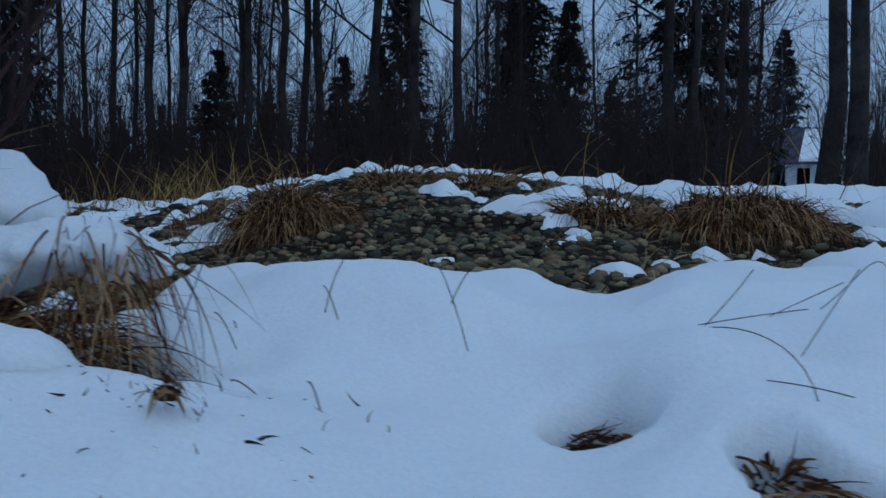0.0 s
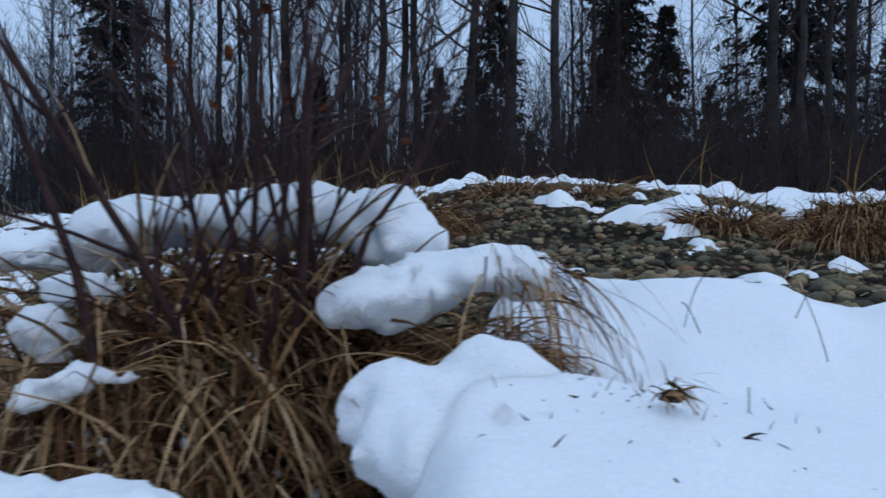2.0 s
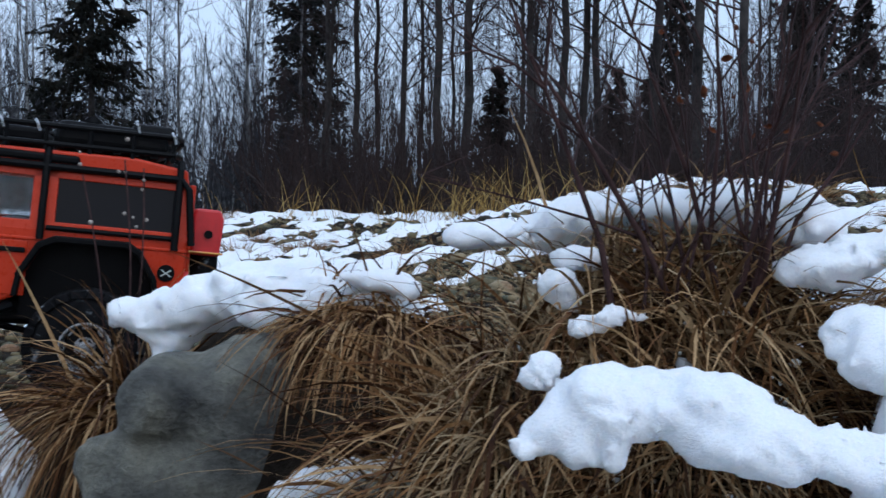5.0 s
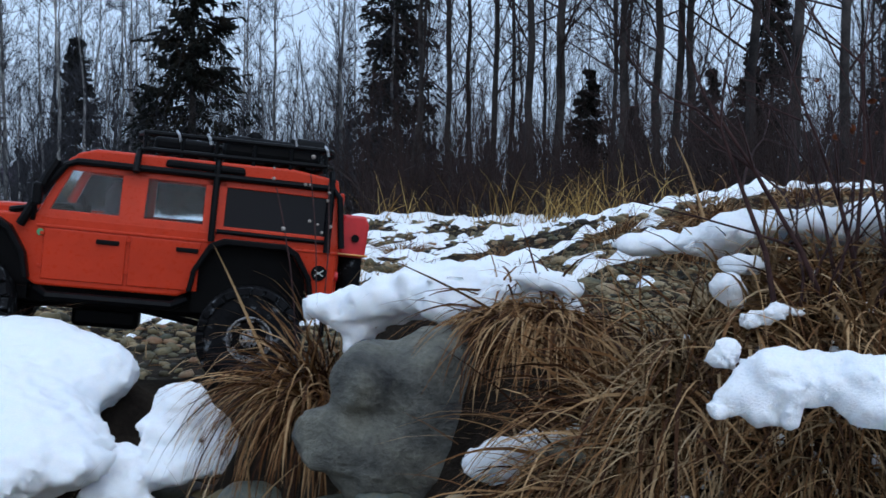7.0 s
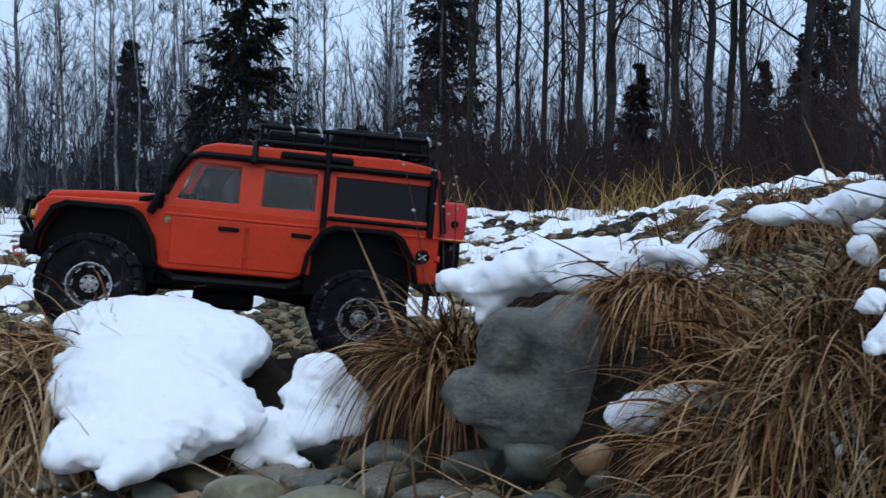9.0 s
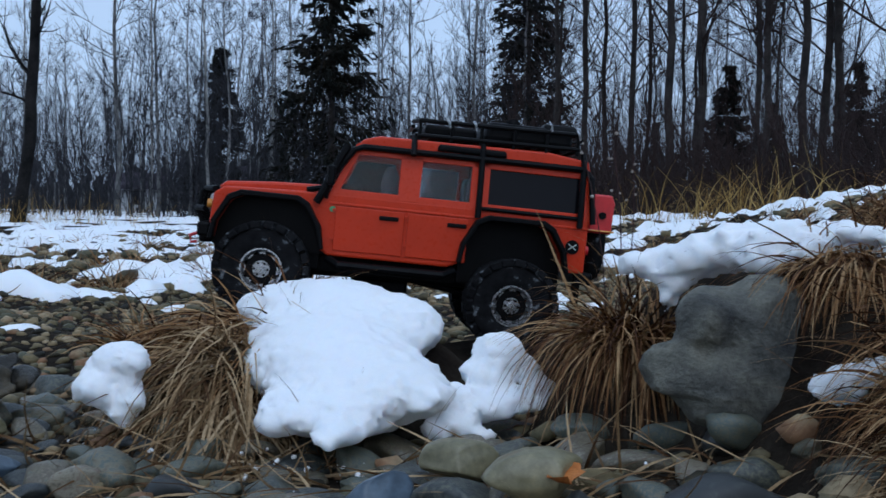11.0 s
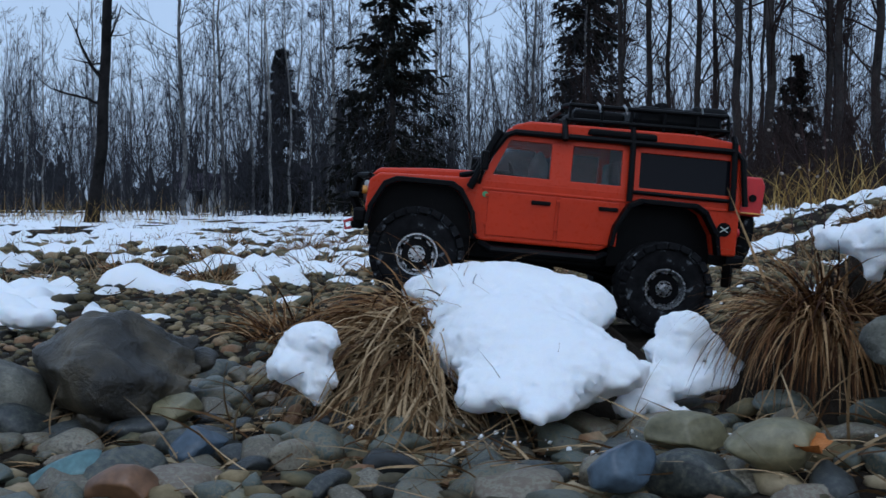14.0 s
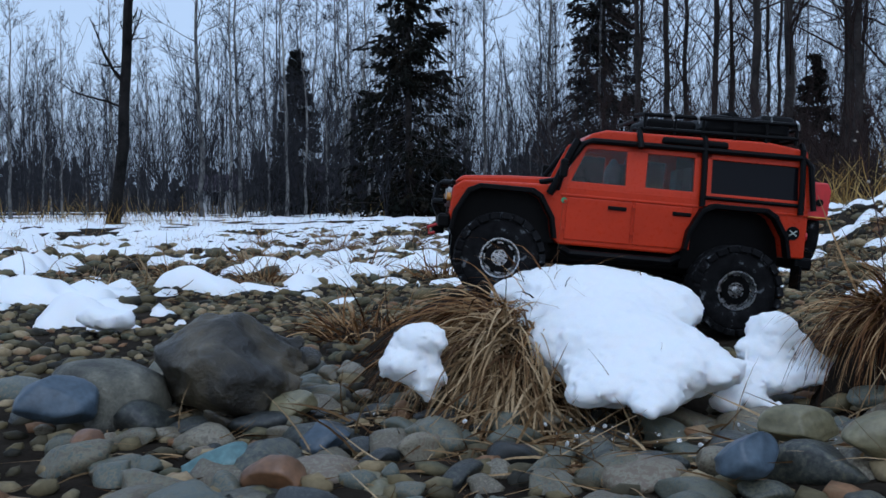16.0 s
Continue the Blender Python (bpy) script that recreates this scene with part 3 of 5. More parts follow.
for (x, y, z), size, turn, mat in (((-1.18, -0.055, -0.03), (0.024, 0.022, 0.02), 0, RUSTSTONE), ((-1.045, -0.022, -0.034), (0.042, 0.036, 0.026), 15, TEALSTONE), ((-0.972, -0.023, -0.034), (0.038, 0.032, 0.024), 40, RUSTSTONE), ((-0.623, 0.108, 0.005), (0.036, 0.026, 0.022), 30, BLUESTONE), ((-1.118, 0.159, -0.025), (0.034, 0.028, 0.022), 10, OLIVESTONE),
        ((-1.287, -0.013, -0.01), (0.05, 0.04, 0.036), 70, BLUESTONE), ((-1.02, 0.10, -0.035), (0.038, 0.03, 0.024), 100, BLUESTONE), ((-0.53, 0.17, 0.015), (0.045, 0.034, 0.025), 60, OLIVESTONE), ((-0.60, 0.20, 0.008), (0.042, 0.028, 0.022), 200, OLIVESTONE), ((-0.90, 0.02, -0.045), (0.04, 0.028, 0.018), 140, OLIVESTONE), ((0.097, 0.60, 0.160), (0.02, 0.016, 0.015), 20, OLIVESTONE)):
    ob = new("river_stone", rock_mesh("river_stone", int(turn) + 7, [k * 0.85 for k in size], 4, 0.10, 9, mat, 0.45))
    ob.matrix_world = pose(x, y, z, 6, -5, turn)
    tagged(ob, {"rust_stone": "rounded rust orange river stone among pebbles", "teal_stone": "smooth flat teal river stone among pebbles", "slate_stone": "angular dark blue grey stone among pebbles", "olive_stone": "rounded olive tan river stone among pebbles"}[mat.name], "stone")

FIELD = [rock_mesh("pebble", 200 + k, (1, 0.65 + 0.3 * (k % 3) / 2, 0.4 + 0.2 * (k % 4) / 3), 1, 0.12, 3, PEBBLE) for k in range(10)]


def strewn(rs, xs, ys, gap, ok):
    """Jittered places on a grid that ok() accepts."""
    gx, gy = [a.ravel() for a in np.meshgrid(np.arange(*xs, gap), np.arange(*ys, gap), indexing="ij")]
    x, y = gx + rs.uniform(-0.45, 0.45, len(gx)) * gap, gy + rs.uniform(-0.45, 0.45, len(gx)) * gap
    k = ok(x, y)
    return x[k], y[k]


def bare(x, y):
    return snow_depth(x, y) < 0.002


def low(x, y):
    k = np.ones(np.shape(x), bool)
    for b in BANK:
        k &= ((x - b[0]) / (b[3] * 1.05)) ** 2 + ((y - b[1]) / (b[4] * 1.05)) ** 2 >= 1
    return k


def turned(rx, ry, rz):
    """Turning matrices for arrays of angles in radians."""
    out = np.zeros((len(rx), 3, 3)) + np.eye(3)
    for ang, (i, j) in ((rx, (1, 2)), (ry, (2, 0)), (rz, (0, 1))):
        m = np.zeros((len(rx), 3, 3)) + np.eye(3)
        m[:, i, i], m[:, j, j], m[:, i, j], m[:, j, i] = np.cos(ang), np.cos(ang), -np.sin(ang), np.sin(ang)
        out = m @ out
    return out


def scattered(name, meshes, kinds, at, size, mat, seed, tilt=20):
    """One mesh out of many turned copies of a few."""
    rs = np.random.RandomState(seed)
    vs, fs, first = [], [], 0
    m = turned(radians(tilt) * rs.uniform(-1, 1, len(at)), radians(tilt) * rs.uniform(-1, 1, len(at)), rs.uniform(0, 6.28, len(at))) * np.asarray(size)[:, None, None]
    for k, me in enumerate(meshes):
        v, q = np.array([p.co[:] for p in me.vertices]), np.array([p.vertices[:] for p in me.polygons])
        on = np.flatnonzero(kinds == k)
        if not len(on):
            continue
        vs.append((np.einsum("nij,vj->nvi", m[on], v) + at[on][:, None]).reshape(-1, 3))
        fs.append((q[None] + (first + np.arange(len(on)) * len(v))[:, None, None]).reshape(-1, q.shape[1]))
        first += len(on) * len(v)
    return new(name, mesh_of(name, np.concatenate(vs), np.concatenate(fs), mat))


# the stones beside the camera's way, one by one
rnd = random.Random(5)
near = strewn(np.random.RandomState(5), (-1.5, -0.25), (-0.34, 0.42), 0.05, lambda x, y: low(x, y) & (y > -0.55 * (x + 0.5) - 0.47))
near = sorted(zip(*near), key=lambda p: math.hypot((p[0] + 0.86) * 0.75, p[1] - 0.04))[:300]
for n, (x, y) in enumerate(near):
    ob = linked("stone" if n == 0 else "stone.%03d" % n, STONES[rnd.randrange(14)], ground)
    k = rnd.choice((0.018, 0.022, 0.026, 0.03, 0.036, 0.044)) * rnd.uniform(0.85, 1.1)
    ob.matrix_world = pose(x, y, float(ground_height(x, y)) + k * 0.12, rnd.uniform(-18, 18), rnd.uniform(-18, 18), rnd.uniform(0, 360)) @ Matrix.Scale(k, 4)


rs = np.random.RandomState(6)
spread = []
for xs, ys, gap, lo, hi, kinds, skip in (((-1.9, 0.6), (-0.5, 1.6), 0.034, 0.010, 0.024, (0, 10), None), ((-3.3, 1.6), (0.3, 3.6), 0.034, 0.008, 0.023, (10, 20), (-1.9, 0.6, -0.5, 1.6)), ((-7.0, 2.4), (-2.2, 7.5), 0.085, 0.016, 0.045, (0, 10), (-3.3, 1.6, -0.5, 3.6))):
    x, y = strewn(rs, xs, ys, gap, lambda x, y: bare(x, y) & low(x, y) & (True if skip is None else ~((x > skip[0]) & (x < skip[1]) & (y > skip[2]) & (y < skip[3]))))
    spread.append((x, y, lo + (hi - lo) * rs.rand(len(x)) ** 2.2, rs.randint(*kinds, len(x)), np.full(len(x), 0.1)))
# single larger stones that stick out of the snowy field
yaw, far = np.radians(rs.uniform(8, 64, 170)), rs.uniform(2.0, 8.5, 170)
spread.append((-0.3 - np.sin(yaw) * far, -0.2 + np.cos(yaw) * far, rs.uniform(0.02, 0.055, 170), rs.randint(0, 10, 170), np.full(170, 0.3)))
px, py, pk, kind_of, sunk = [np.concatenate(c) for c in zip(*spread)]
tagged(scattered("pebbles", FIELD + FLECKS, kind_of, np.stack([px, py, ground_height(px, py) + pk * sunk], 1), pk, PEBBLE, 8), "rounded grey and brown river pebbles covering the bar", "pebbles", kind="stuff")


# ---- dry grass ----
def blades(name, starts, dirs, lengths, widths, droop, seed, mat, seg=6, curl=0.25):
    """Tapered ribbons that rise along dirs and bend over."""
    rs = np.random.RandomState(seed)
    n = len(starts)
    p, d = np.array(starts, float), np.array(dirs, float)
    d /= np.linalg.norm(d, axis=1)[:, None]
    side = np.cross(d, rs.normal(size=(n, 3)))
    side /= np.linalg.norm(side, axis=1)[:, None]
    verts, L = [], np.array(lengths)[:, None] / seg
    sway = rs.normal(size=(n, 3)) * curl
    for k in range(seg + 1):
        w = np.array(widths)[:, None] * (1 - (k / seg) ** 2 * 0.9) * 0.5
        verts += [p - side * w, p + side * w]
        d = d + np.array([0, 0, -1]) * np.array(droop)[:, None] / seg + sway / seg
        d /= np.linalg.norm(d, axis=1)[:, None]
        p = p + d * L
    v = np.stack(verts, 1).reshape(-1, 3)
    m = 2 * (seg + 1)
    base = (np.arange(n) * m)[:, None, None]
    q = np.array([[2 * k, 2 * k + 1, 2 * k + 3, 2 * k + 2] for k in range(seg)])[None]
    return mesh_of(name, v, (base + q).reshape(-1, 4), mat)


def tussock(at, r, count, length, label, seed, lean=(0, 0), up=0.8, droop=2.0, width=0.0022, mat=None, core=True, z=None, flat=1.0):
    """A tuft of dead grass: ribbons out of a mound of roots, which stands in for shade in snow hollows."""
    rs = np.random.RandomState(seed)
    a, k = rs.rand(count) * 2 * np.pi, np.sqrt(rs.rand(count))
    x, y = r[0] * k * np.cos(a), r[1] * k * np.sin(a)
    zz = ground_height(at[0] + x, at[1] + y) - (0 if z is None else float(ground_height(*at)) - z)
    base = float(np.min(zz))
    starts = np.stack([x, y, zz - base], 1)
    dirs = np.stack([np.cos(a) * k * flat + lean[0] + rs.normal(size=count) * 0.35, np.sin(a) * k * flat + lean[1] + rs.normal(size=count) * 0.35, up + rs.rand(count) * 0.7], 1)
    me = blades("blades", starts, dirs, length * (0.45 + 0.75 * rs.rand(count)), width * (0.5 + rs.rand(count)), droop * (0.4 + rs.rand(count)), seed, mat or GRASS)
    ob = new("grass_tussock")
    ob.location = (at[0], at[1], base)
    linked("blades", me, ob)["kind"] = "stuff"
    if core:
        bm = bmesh.new()
        bmesh.ops.create_icosphere(bm, subdivisions=3, radius=1)
        for v in bm.verts:
            v.co *= 1 + 0.2 * float(NZ.turb(v.co.x * 2 + seed, v.co.y * 2, v.co.z * 2, 3))
            v.co = (v.co.x * r[0] * 0.8, v.co.y * r[1] * 0.8, v.co.z * length * 0.16)
        part("root_shade_mound", bm, SOIL, ob, "dark matted roots, in snow hollows a stand-in for shade", True)
    return tagged(ob, label, "grass")


tussock((-0.915, 0.295), (0.06, 0.035), 900, 0.16, "hanging tuft of long dry tan grass beside snow", 1, (0.25, -0.6), 0.12, 5.0, 0.0028, STRAW)
tussock((-1.0, 0.40), (0.09, 0.05), 1900, 0.165, "bent dry brown grass on a hummock", 2, (-0.7, -0.55), 0.15, 3.4)
tussock((-0.545, 0.445), (0.045, 0.04), 1300, 0.125, "drooping dry brown grass tuft on the bank", 3, (0.1, -0.12), 0.7, 3.0)
tussock((-0.245, 0.28), (0.07, 0.075), 2300, 0.10, "sprawling dry tan grass on a bank", 4, (0.15, -0.35), 0.4, 2.6, 0.0018)
tussock((-0.335, 0.36), (0.05, 0.03), 700, 0.06, "short matted brown grass on an earth bank", 15, (0.2, -0.5), 0.0, 3.5, 0.0016, None, False)
tussock((-0.325, 0.39), (0.075, 0.045), 1300, 0.075, "matted brown grass over the bank beside a boulder", 14, (0.25, -0.35), 0.15, 3.2, 0.0018, None, False)
tussock((-0.22, 0.21), (0.09, 0.07), 2400, 0.062, "thick yellowish dry grass tussock", 5, (-0.1, -0.4), 0.4, 2.6, 0.0013, STRAW)
tussock((-0.145, 0.20), (0.05, 0.05), 2200, 0.058, "thick brown dry grass tussock under a shrub", 6, (0.05, -0.35), 0.4, 2.8, 0.0012)
tussock((-0.080, 0.200), (0.014, 0.012), 700, 0.03, "dark brown grass hanging under a snow shelf", 7, (0.2, -0.5), 0.0, 4.0, 0.0005, None, True, 0.192)
tussock((-0.074, 0.211), (0.012, 0.008), 90, 0.042, "bent tan grass hanging over the snow", 17, (0.5, -1.0), -0.25, 2.2, 0.0005, None, False, 0.2165, 0.25)
tussock((-0.045, 0.159), (0.003, 0.002), 36, 0.008, "small dark grass clump in snow", 18, (0.5, -0.6), -0.3, 1.0, 0.0005, None, True, 0.1965, 0.4)
tussock((0.68, 2.15), (0.21, 0.13), 4200, 0.125, "large rounded brown grass hummock", 8, (0, -0.3), 0.3, 5.0, 0.0026, None, True, None, 0.6)
tussock((-0.41, 2.6), (0.15, 0.12), 1800, 0.2, "tall brown grass hummock beside gravel", 9, (0.25, -0.1), 0.5, 3.6, 0.0028)
tussock((0.45, 2.6), (0.14, 0.1), 700, 0.16, "brown grass hummock at the edge of snow", 10, (0, -0.3), 0.6, 3.0, 0.003)
for k, (x, y) in enumerate([(-1.5, 3.9), (-2.2, 4.4), (-0.9, 3.6), (-2.9, 5.2), (-1.9, 2.4), (-1.45, 0.75), (-3.3, 2.9), (0.1, 3.2), (-0.2, 3.4), (1.4, 2.4)]):
    tussock((x, y), (0.12, 0.08), 350, 0.14, "low dark brown grass tuft on gravel", 20 + k, (0, 0), 0.7, 2.4, 0.003)

def reeds(name, cx, cy, rx, ry, count, length, label, seed):
    rs = np.random.RandomState(seed)
    x, y = cx + rs.normal(size=count) * rx, cy + rs.normal(size=count) * ry
    st = np.stack([x, y, ground_height(x, y)], 1)
    ob = new(name, blades(name, st, rs.normal(size=(count, 3)) * (0.3, 0.3, 0) + (0, 0, 1), length * (0.4 + 0.8 * rs.rand(count)), 0.002 + 0.005 * rs.rand(count), 2.2 * rs.rand(count) ** 2 + 0.1, seed, REED, 6, 0.55))
    return tagged(ob, label, "reeds", kind="stuff")


reeds("golden_reeds", -1.75, 6.3, 0.38, 0.3, 260, 0.42, "tall golden dead reeds at the wood's edge", 1)
reeds("golden_reeds", -3.2, 6.9, 0.4, 0.3, 60, 0.4, "sparse golden reeds at the wood's edge", 2)
reeds("golden_reeds", 0.6, 3.6, 0.5, 0.4, 16, 0.28, "scattered bent golden reed stems on the bank", 3)
reeds("golden_reeds", 1.0, 2.9, 0.25, 0.2, 9, 0.38, "few bent yellow reed stems", 4)
reeds("golden_reeds", -11.5, 7.5, 1.6, 1.6, 700, 0.45, "yellow dead grass at the far edge of the field", 5)


# ---- trees ----
def tube(path, radii, sides):
    """Rings round a polyline: vertices and quads."""
    path, n = np.array(path, float), len(path)
    tan = np.gradient(path, axis=0)
    tan /= np.linalg.norm(tan, axis=1)[:, None] + 1e-9
    ref = np.array([0.31, 0.95, 0.05]) if abs(tan[0][2]) > 0.7 else np.array([0, 0, 1.0])
    a = np.cross(tan, ref)
    a /= np.linalg.norm(a, axis=1)[:, None]
    b = np.cross(tan, a)
    ang = np.arange(sides) * 2 * np.pi / sides
    ring = np.cos(ang)[None, :, None] * a[:, None] + np.sin(ang)[None, :, None] * b[:, None]
    v = (path[:, None] + ring * np.array(radii)[:, None, None]).reshape(-1, 3)
    i, j = np.meshgrid(np.arange(n - 1), np.arange(sides), indexing="ij")
    q = np.stack([i * sides + j, i * sides + (j + 1) % sides, (i + 1) * sides + (j + 1) % sides, (i + 1) * sides + j], -1).reshape(-1, 4)
    return v, q


class Pile:
    def __init__(self):
        self.v, self.q, self.n = [], [], 0

    def add(self, v, q):
        self.v.append(v)
        self.q.append(q + self.n)
        self.n += len(v)

    def mesh(self, name, mat):
        return mesh_of(name, np.concatenate(self.v), np.concatenate(self.q), mat)


TIPS = 1


def limb(pile, rs, start, way, length, radius, depth, sides, lift=0.25, twigs=4):
    """A branch with its side shoots."""
    k = 4 if depth else TIPS
    p, d, path = np.array(start, float), np.array(way, float), [np.array(start, float)]
    for _ in range(k):
        d = d + rs.normal(size=3) * 0.16 + np.array([0, 0, lift / k])
        d /= np.linalg.norm(d)
        p = p + d * length / k
        path.append(p)
    pile.add(*tube(path, np.linspace(radius, radius * 0.25, k + 1), sides))
    if depth:
        for _ in range(twigs):
            s = rs.randint(1, k + 1)
            w = (path[s] - path[s - 1]) / np.linalg.norm(path[s] - path[s - 1]) + rs.normal(size=3) * 0.55
            limb(pile, rs, path[s], w / np.linalg.norm(w), length * rs.uniform(0.35, 0.6), radius * 0.5, depth - 1, 3, lift, twigs)


def grown(rs, start, way, length, radius, knots, lift, wobble=0.16, thin=0.25):
    """Many branches at once: their polylines and radii."""
    p, d, path = start, way / np.linalg.norm(way, axis=1)[:, None], [start]
    for _ in range(knots):
        d = d + rs.normal(size=p.shape) * wobble + np.array([0, 0, lift / knots])
        d = d / np.linalg.norm(d, axis=1)[:, None]
        p = p + d * (length / knots)[:, None]
        path.append(p)
    return np.stack(path, 1), radius[:, None] * np.linspace(1, thin, knots + 1)[None]


def tubes(paths, radii, sides):
    """Rings round many polylines of one length."""
    n, k = paths.shape[:2]
    tan = np.gradient(paths, axis=1)
    tan /= np.linalg.norm(tan, axis=2)[..., None] + 1e-9
    a = np.cross(tan, np.array([0.83, 0.55, 0.07]))
    a /= np.linalg.norm(a, axis=2)[..., None] + 1e-9
    b = np.cross(tan, a)
    ang = np.arange(sides) * 2 * np.pi / sides
    v = paths[:, :, None] + (np.cos(ang)[:, None] * a[:, :, None] + np.sin(ang)[:, None] * b[:, :, None]) * radii[:, :, None, None]
    i, j = np.meshgrid(np.arange(k - 1), np.arange(sides), indexing="ij")
    q = np.stack([i * sides + j, i * sides + (j + 1) % sides, (i + 1) * sides + (j + 1) % sides, (i + 1) * sides + j], -1).reshape(-1, 4)
    return v.reshape(-1, 3), (q[None] + (np.arange(n) * k * sides)[:, None, None]).reshape(-1, 4)


def shoots(rs, paths, radii, length, per, share, angle, knots, lift, lo=0.15, least=0.0):
    """Side shoots along parent branches, shorter towards the tips."""
    n, k = paths.shape[:2]
    on = np.repeat(np.arange(n), per)
    u = lo + (1 - lo) * rs.rand(len(on))
    i = np.minimum((u * (k - 1)).astype(int), k - 2)
    f = (u * (k - 1) - i)[:, None]
    at = paths[on, i] * (1 - f) + paths[on, i + 1] * f
    way = paths[on, i + 1] - paths[on, i]
    way = way / np.linalg.norm(way, axis=1)[:, None] + rs.normal(size=way.shape) * angle
    ln = np.asarray(length)[on] * share * (1.25 - 0.7 * u) * rs.uniform(0.5, 1.2, len(on))
    p, r = grown(rs, at, way, ln, np.maximum(radii[on, i] * 0.5, least), knots, lift)
    return p, r, ln


def bare_tree(name, height, radius, seed, bark, first=0.3, count=34, spread=0.16, lean=0.03, label="", twigs=(6, 4), twig_mat=None, rise=0.7, least=0.004):
    rs = np.random.RandomState(seed)
    ob = new(name)
    n = 14
    bend = np.cumsum(rs.normal(size=(n + 1, 2)) * lean * height / n, axis=0)
    path = np.concatenate([bend - bend[0], np.linspace(-0.15, height, n + 1)[:, None]], 1)
    radii = radius * (1 - 0.85 * (np.arange(n + 1) / n) ** 1.1)
    radii[0] *= 1.35
    linked("trunk", mesh_of("trunk", *tubes(path[None], radii[None], 9), bark), ob)
    h = first + (0.99 - first) * rs.rand(count) ** 0.85
    i = np.minimum((h * n).astype(int), n - 1)
    f = (h * n - i)[:, None]
    a = rs.rand(count) * 2 * np.pi
    way = np.stack([np.cos(a), np.sin(a), 0.2 + rise * rs.rand(count)], 1)
    ln = height * spread * (1.15 - 0.75 * h) * rs.uniform(0.5, 1.25, count)
    p1, r1 = grown(rs, path[i] * (1 - f) + path[i + 1] * f, way, ln, radius * 0.32 * (1.1 - h), 4, 0.5)
    p2, r2, l2 = shoots(rs, p1, r1, ln, twigs[0], 0.55, 0.5, 2, 0.4, least=least)
    p3, r3, _ = shoots(rs, p2, r2, l2, twigs[1], 0.65, 0.5, 1, 0.3, least=least * 0.85)
    crown = Pile()
    for p, r, sides in ((p1, r1, 3), (p2, r2, 3), (p3, r3, 3)):
        crown.add(*tubes(p, r, sides))
    linked("crown", crown.mesh("crown", twig_mat or bark), ob, "bare leafless branches")
    return tagged(ob, label, "tree")


def spruce(name, height, width, seed, label):
    """A ragged spruce: drooping boughs hung with sprays of needles, a few dead gaps."""
    rs = np.random.RandomState(seed)
    ob = new(name)
    z = np.linspace(-0.15, height, 8)
    linked("trunk", mesh_of("trunk", *tubes(np.stack([z * 0, z * 0, z], 1)[None], np.linspace(height * 0.014, 0.01, 8)[None], 7), DARKBARK), ob)
    boughs = int(330 * height / 6)
    k = 1 - (0.05 + 0.94 * rs.rand(boughs) ** 1.15)
    z = height * (1 - k)
    a = rs.rand(boughs) * 2 * np.pi
    patchy = 0.9 + 0.22 * NZ(a * 1.1 + seed, z * 1.6)
    out = (width * 1.12 * k ** 0.9 * patchy * rs.uniform(0.65, 1.15, boughs) + 0.07)
    way = np.stack([np.cos(a), np.sin(a), 0.05 - 0.55 * k], 1)
    p1, r1 = grown(rs, np.stack([0 * z, 0 * z, z], 1), way, out, 0.006 + 0.012 * k, 4, 0.22, 0.06)
    p2, r2, l2 = shoots(rs, p1, r1, out, 8, 0.35, 0.45, 2, -0.75, 0.12, 0.003)
    wood = Pile()
    wood.add(*tubes(p1, r1, 3))
    linked("boughs", wood.mesh("boughs", DARKBARK), ob)["kind"] = "stuff"
    # sprays of needles along every shoot, hanging and of uneven length
    m = 7
    on = np.repeat(np.arange(len(p2)), m)
    u = rs.rand(len(on), 1) * 2
    lo = np.minimum(u.astype(int), 1)[:, 0]
    at = p2[on, lo] * (1 - (u - lo[:, None])) + p2[on, lo + 1] * (u - lo[:, None])
    d = (p2[on, 2] - p2[on, 0])
    d = d / (np.linalg.norm(d, axis=1)[:, None] + 1e-9) + rs.normal(size=d.shape) * (0.6, 0.6, 0.35) + (0, 0, -0.35)
    d = d / np.linalg.norm(d, axis=1)[:, None] * (0.06 + 0.12 * rs.rand(len(on), 1))
    s = np.cross(d, rs.normal(size=d.shape))
    s = s / (np.linalg.norm(s, axis=1)[:, None] + 1e-9) * rs.uniform(0.016, 0.042, (len(on), 1))
    v = np.stack([at - s * 0.5, at + s * 0.5, at + d * 0.6 + s, at + d], 1).reshape(-1, 3)
    linked("needles", mesh_of("needles", v, np.arange(len(v)).reshape(-1, 4), NEEDLE, False), ob, "dark brownish green drooping needle sprays")["kind"] = "stuff"
    return tagged(ob, label, "tree")


def polar(yaw, far):
    return -0.3 - math.sin(radians(yaw)) * far, -0.2 + math.cos(radians(yaw)) * far


def clear(yaw):
    """A gap in the wood through which the house shows."""
    return -23.4 < yaw < -19.6


def planted(kinds, spots, rnd, group, lo=0.85, hi=1.15):
    """Copies of the kinds at the spots; the kinds themselves take the first ones."""
    for n, (x, y, k, s) in enumerate(spots):
        m = pose(x, y, float(ground_height(x, y)), 0, 0, rnd.uniform(0, 360)) @ Matrix.Scale(s, 4)
        ob = kinds[k]
        if ob.get("planted"):
            ob = copy_thing(ob, m)
            ob.matrix_basis = m
        else:
            ob["planted"] = 1
            ob.matrix_basis = m
        ob["group"] = group


ASPENS = [bare_tree("aspen_tree", 7.0 + 0.5 * k, 0.042 + 0.005 * k, 50 + k, ASPEN, 0.28, 42, 0.19, 0.05, "tall leafless aspen with pale grey bark", (5, 3), GREYTWIG, 1.3, 0.0065) for k in range(6)]
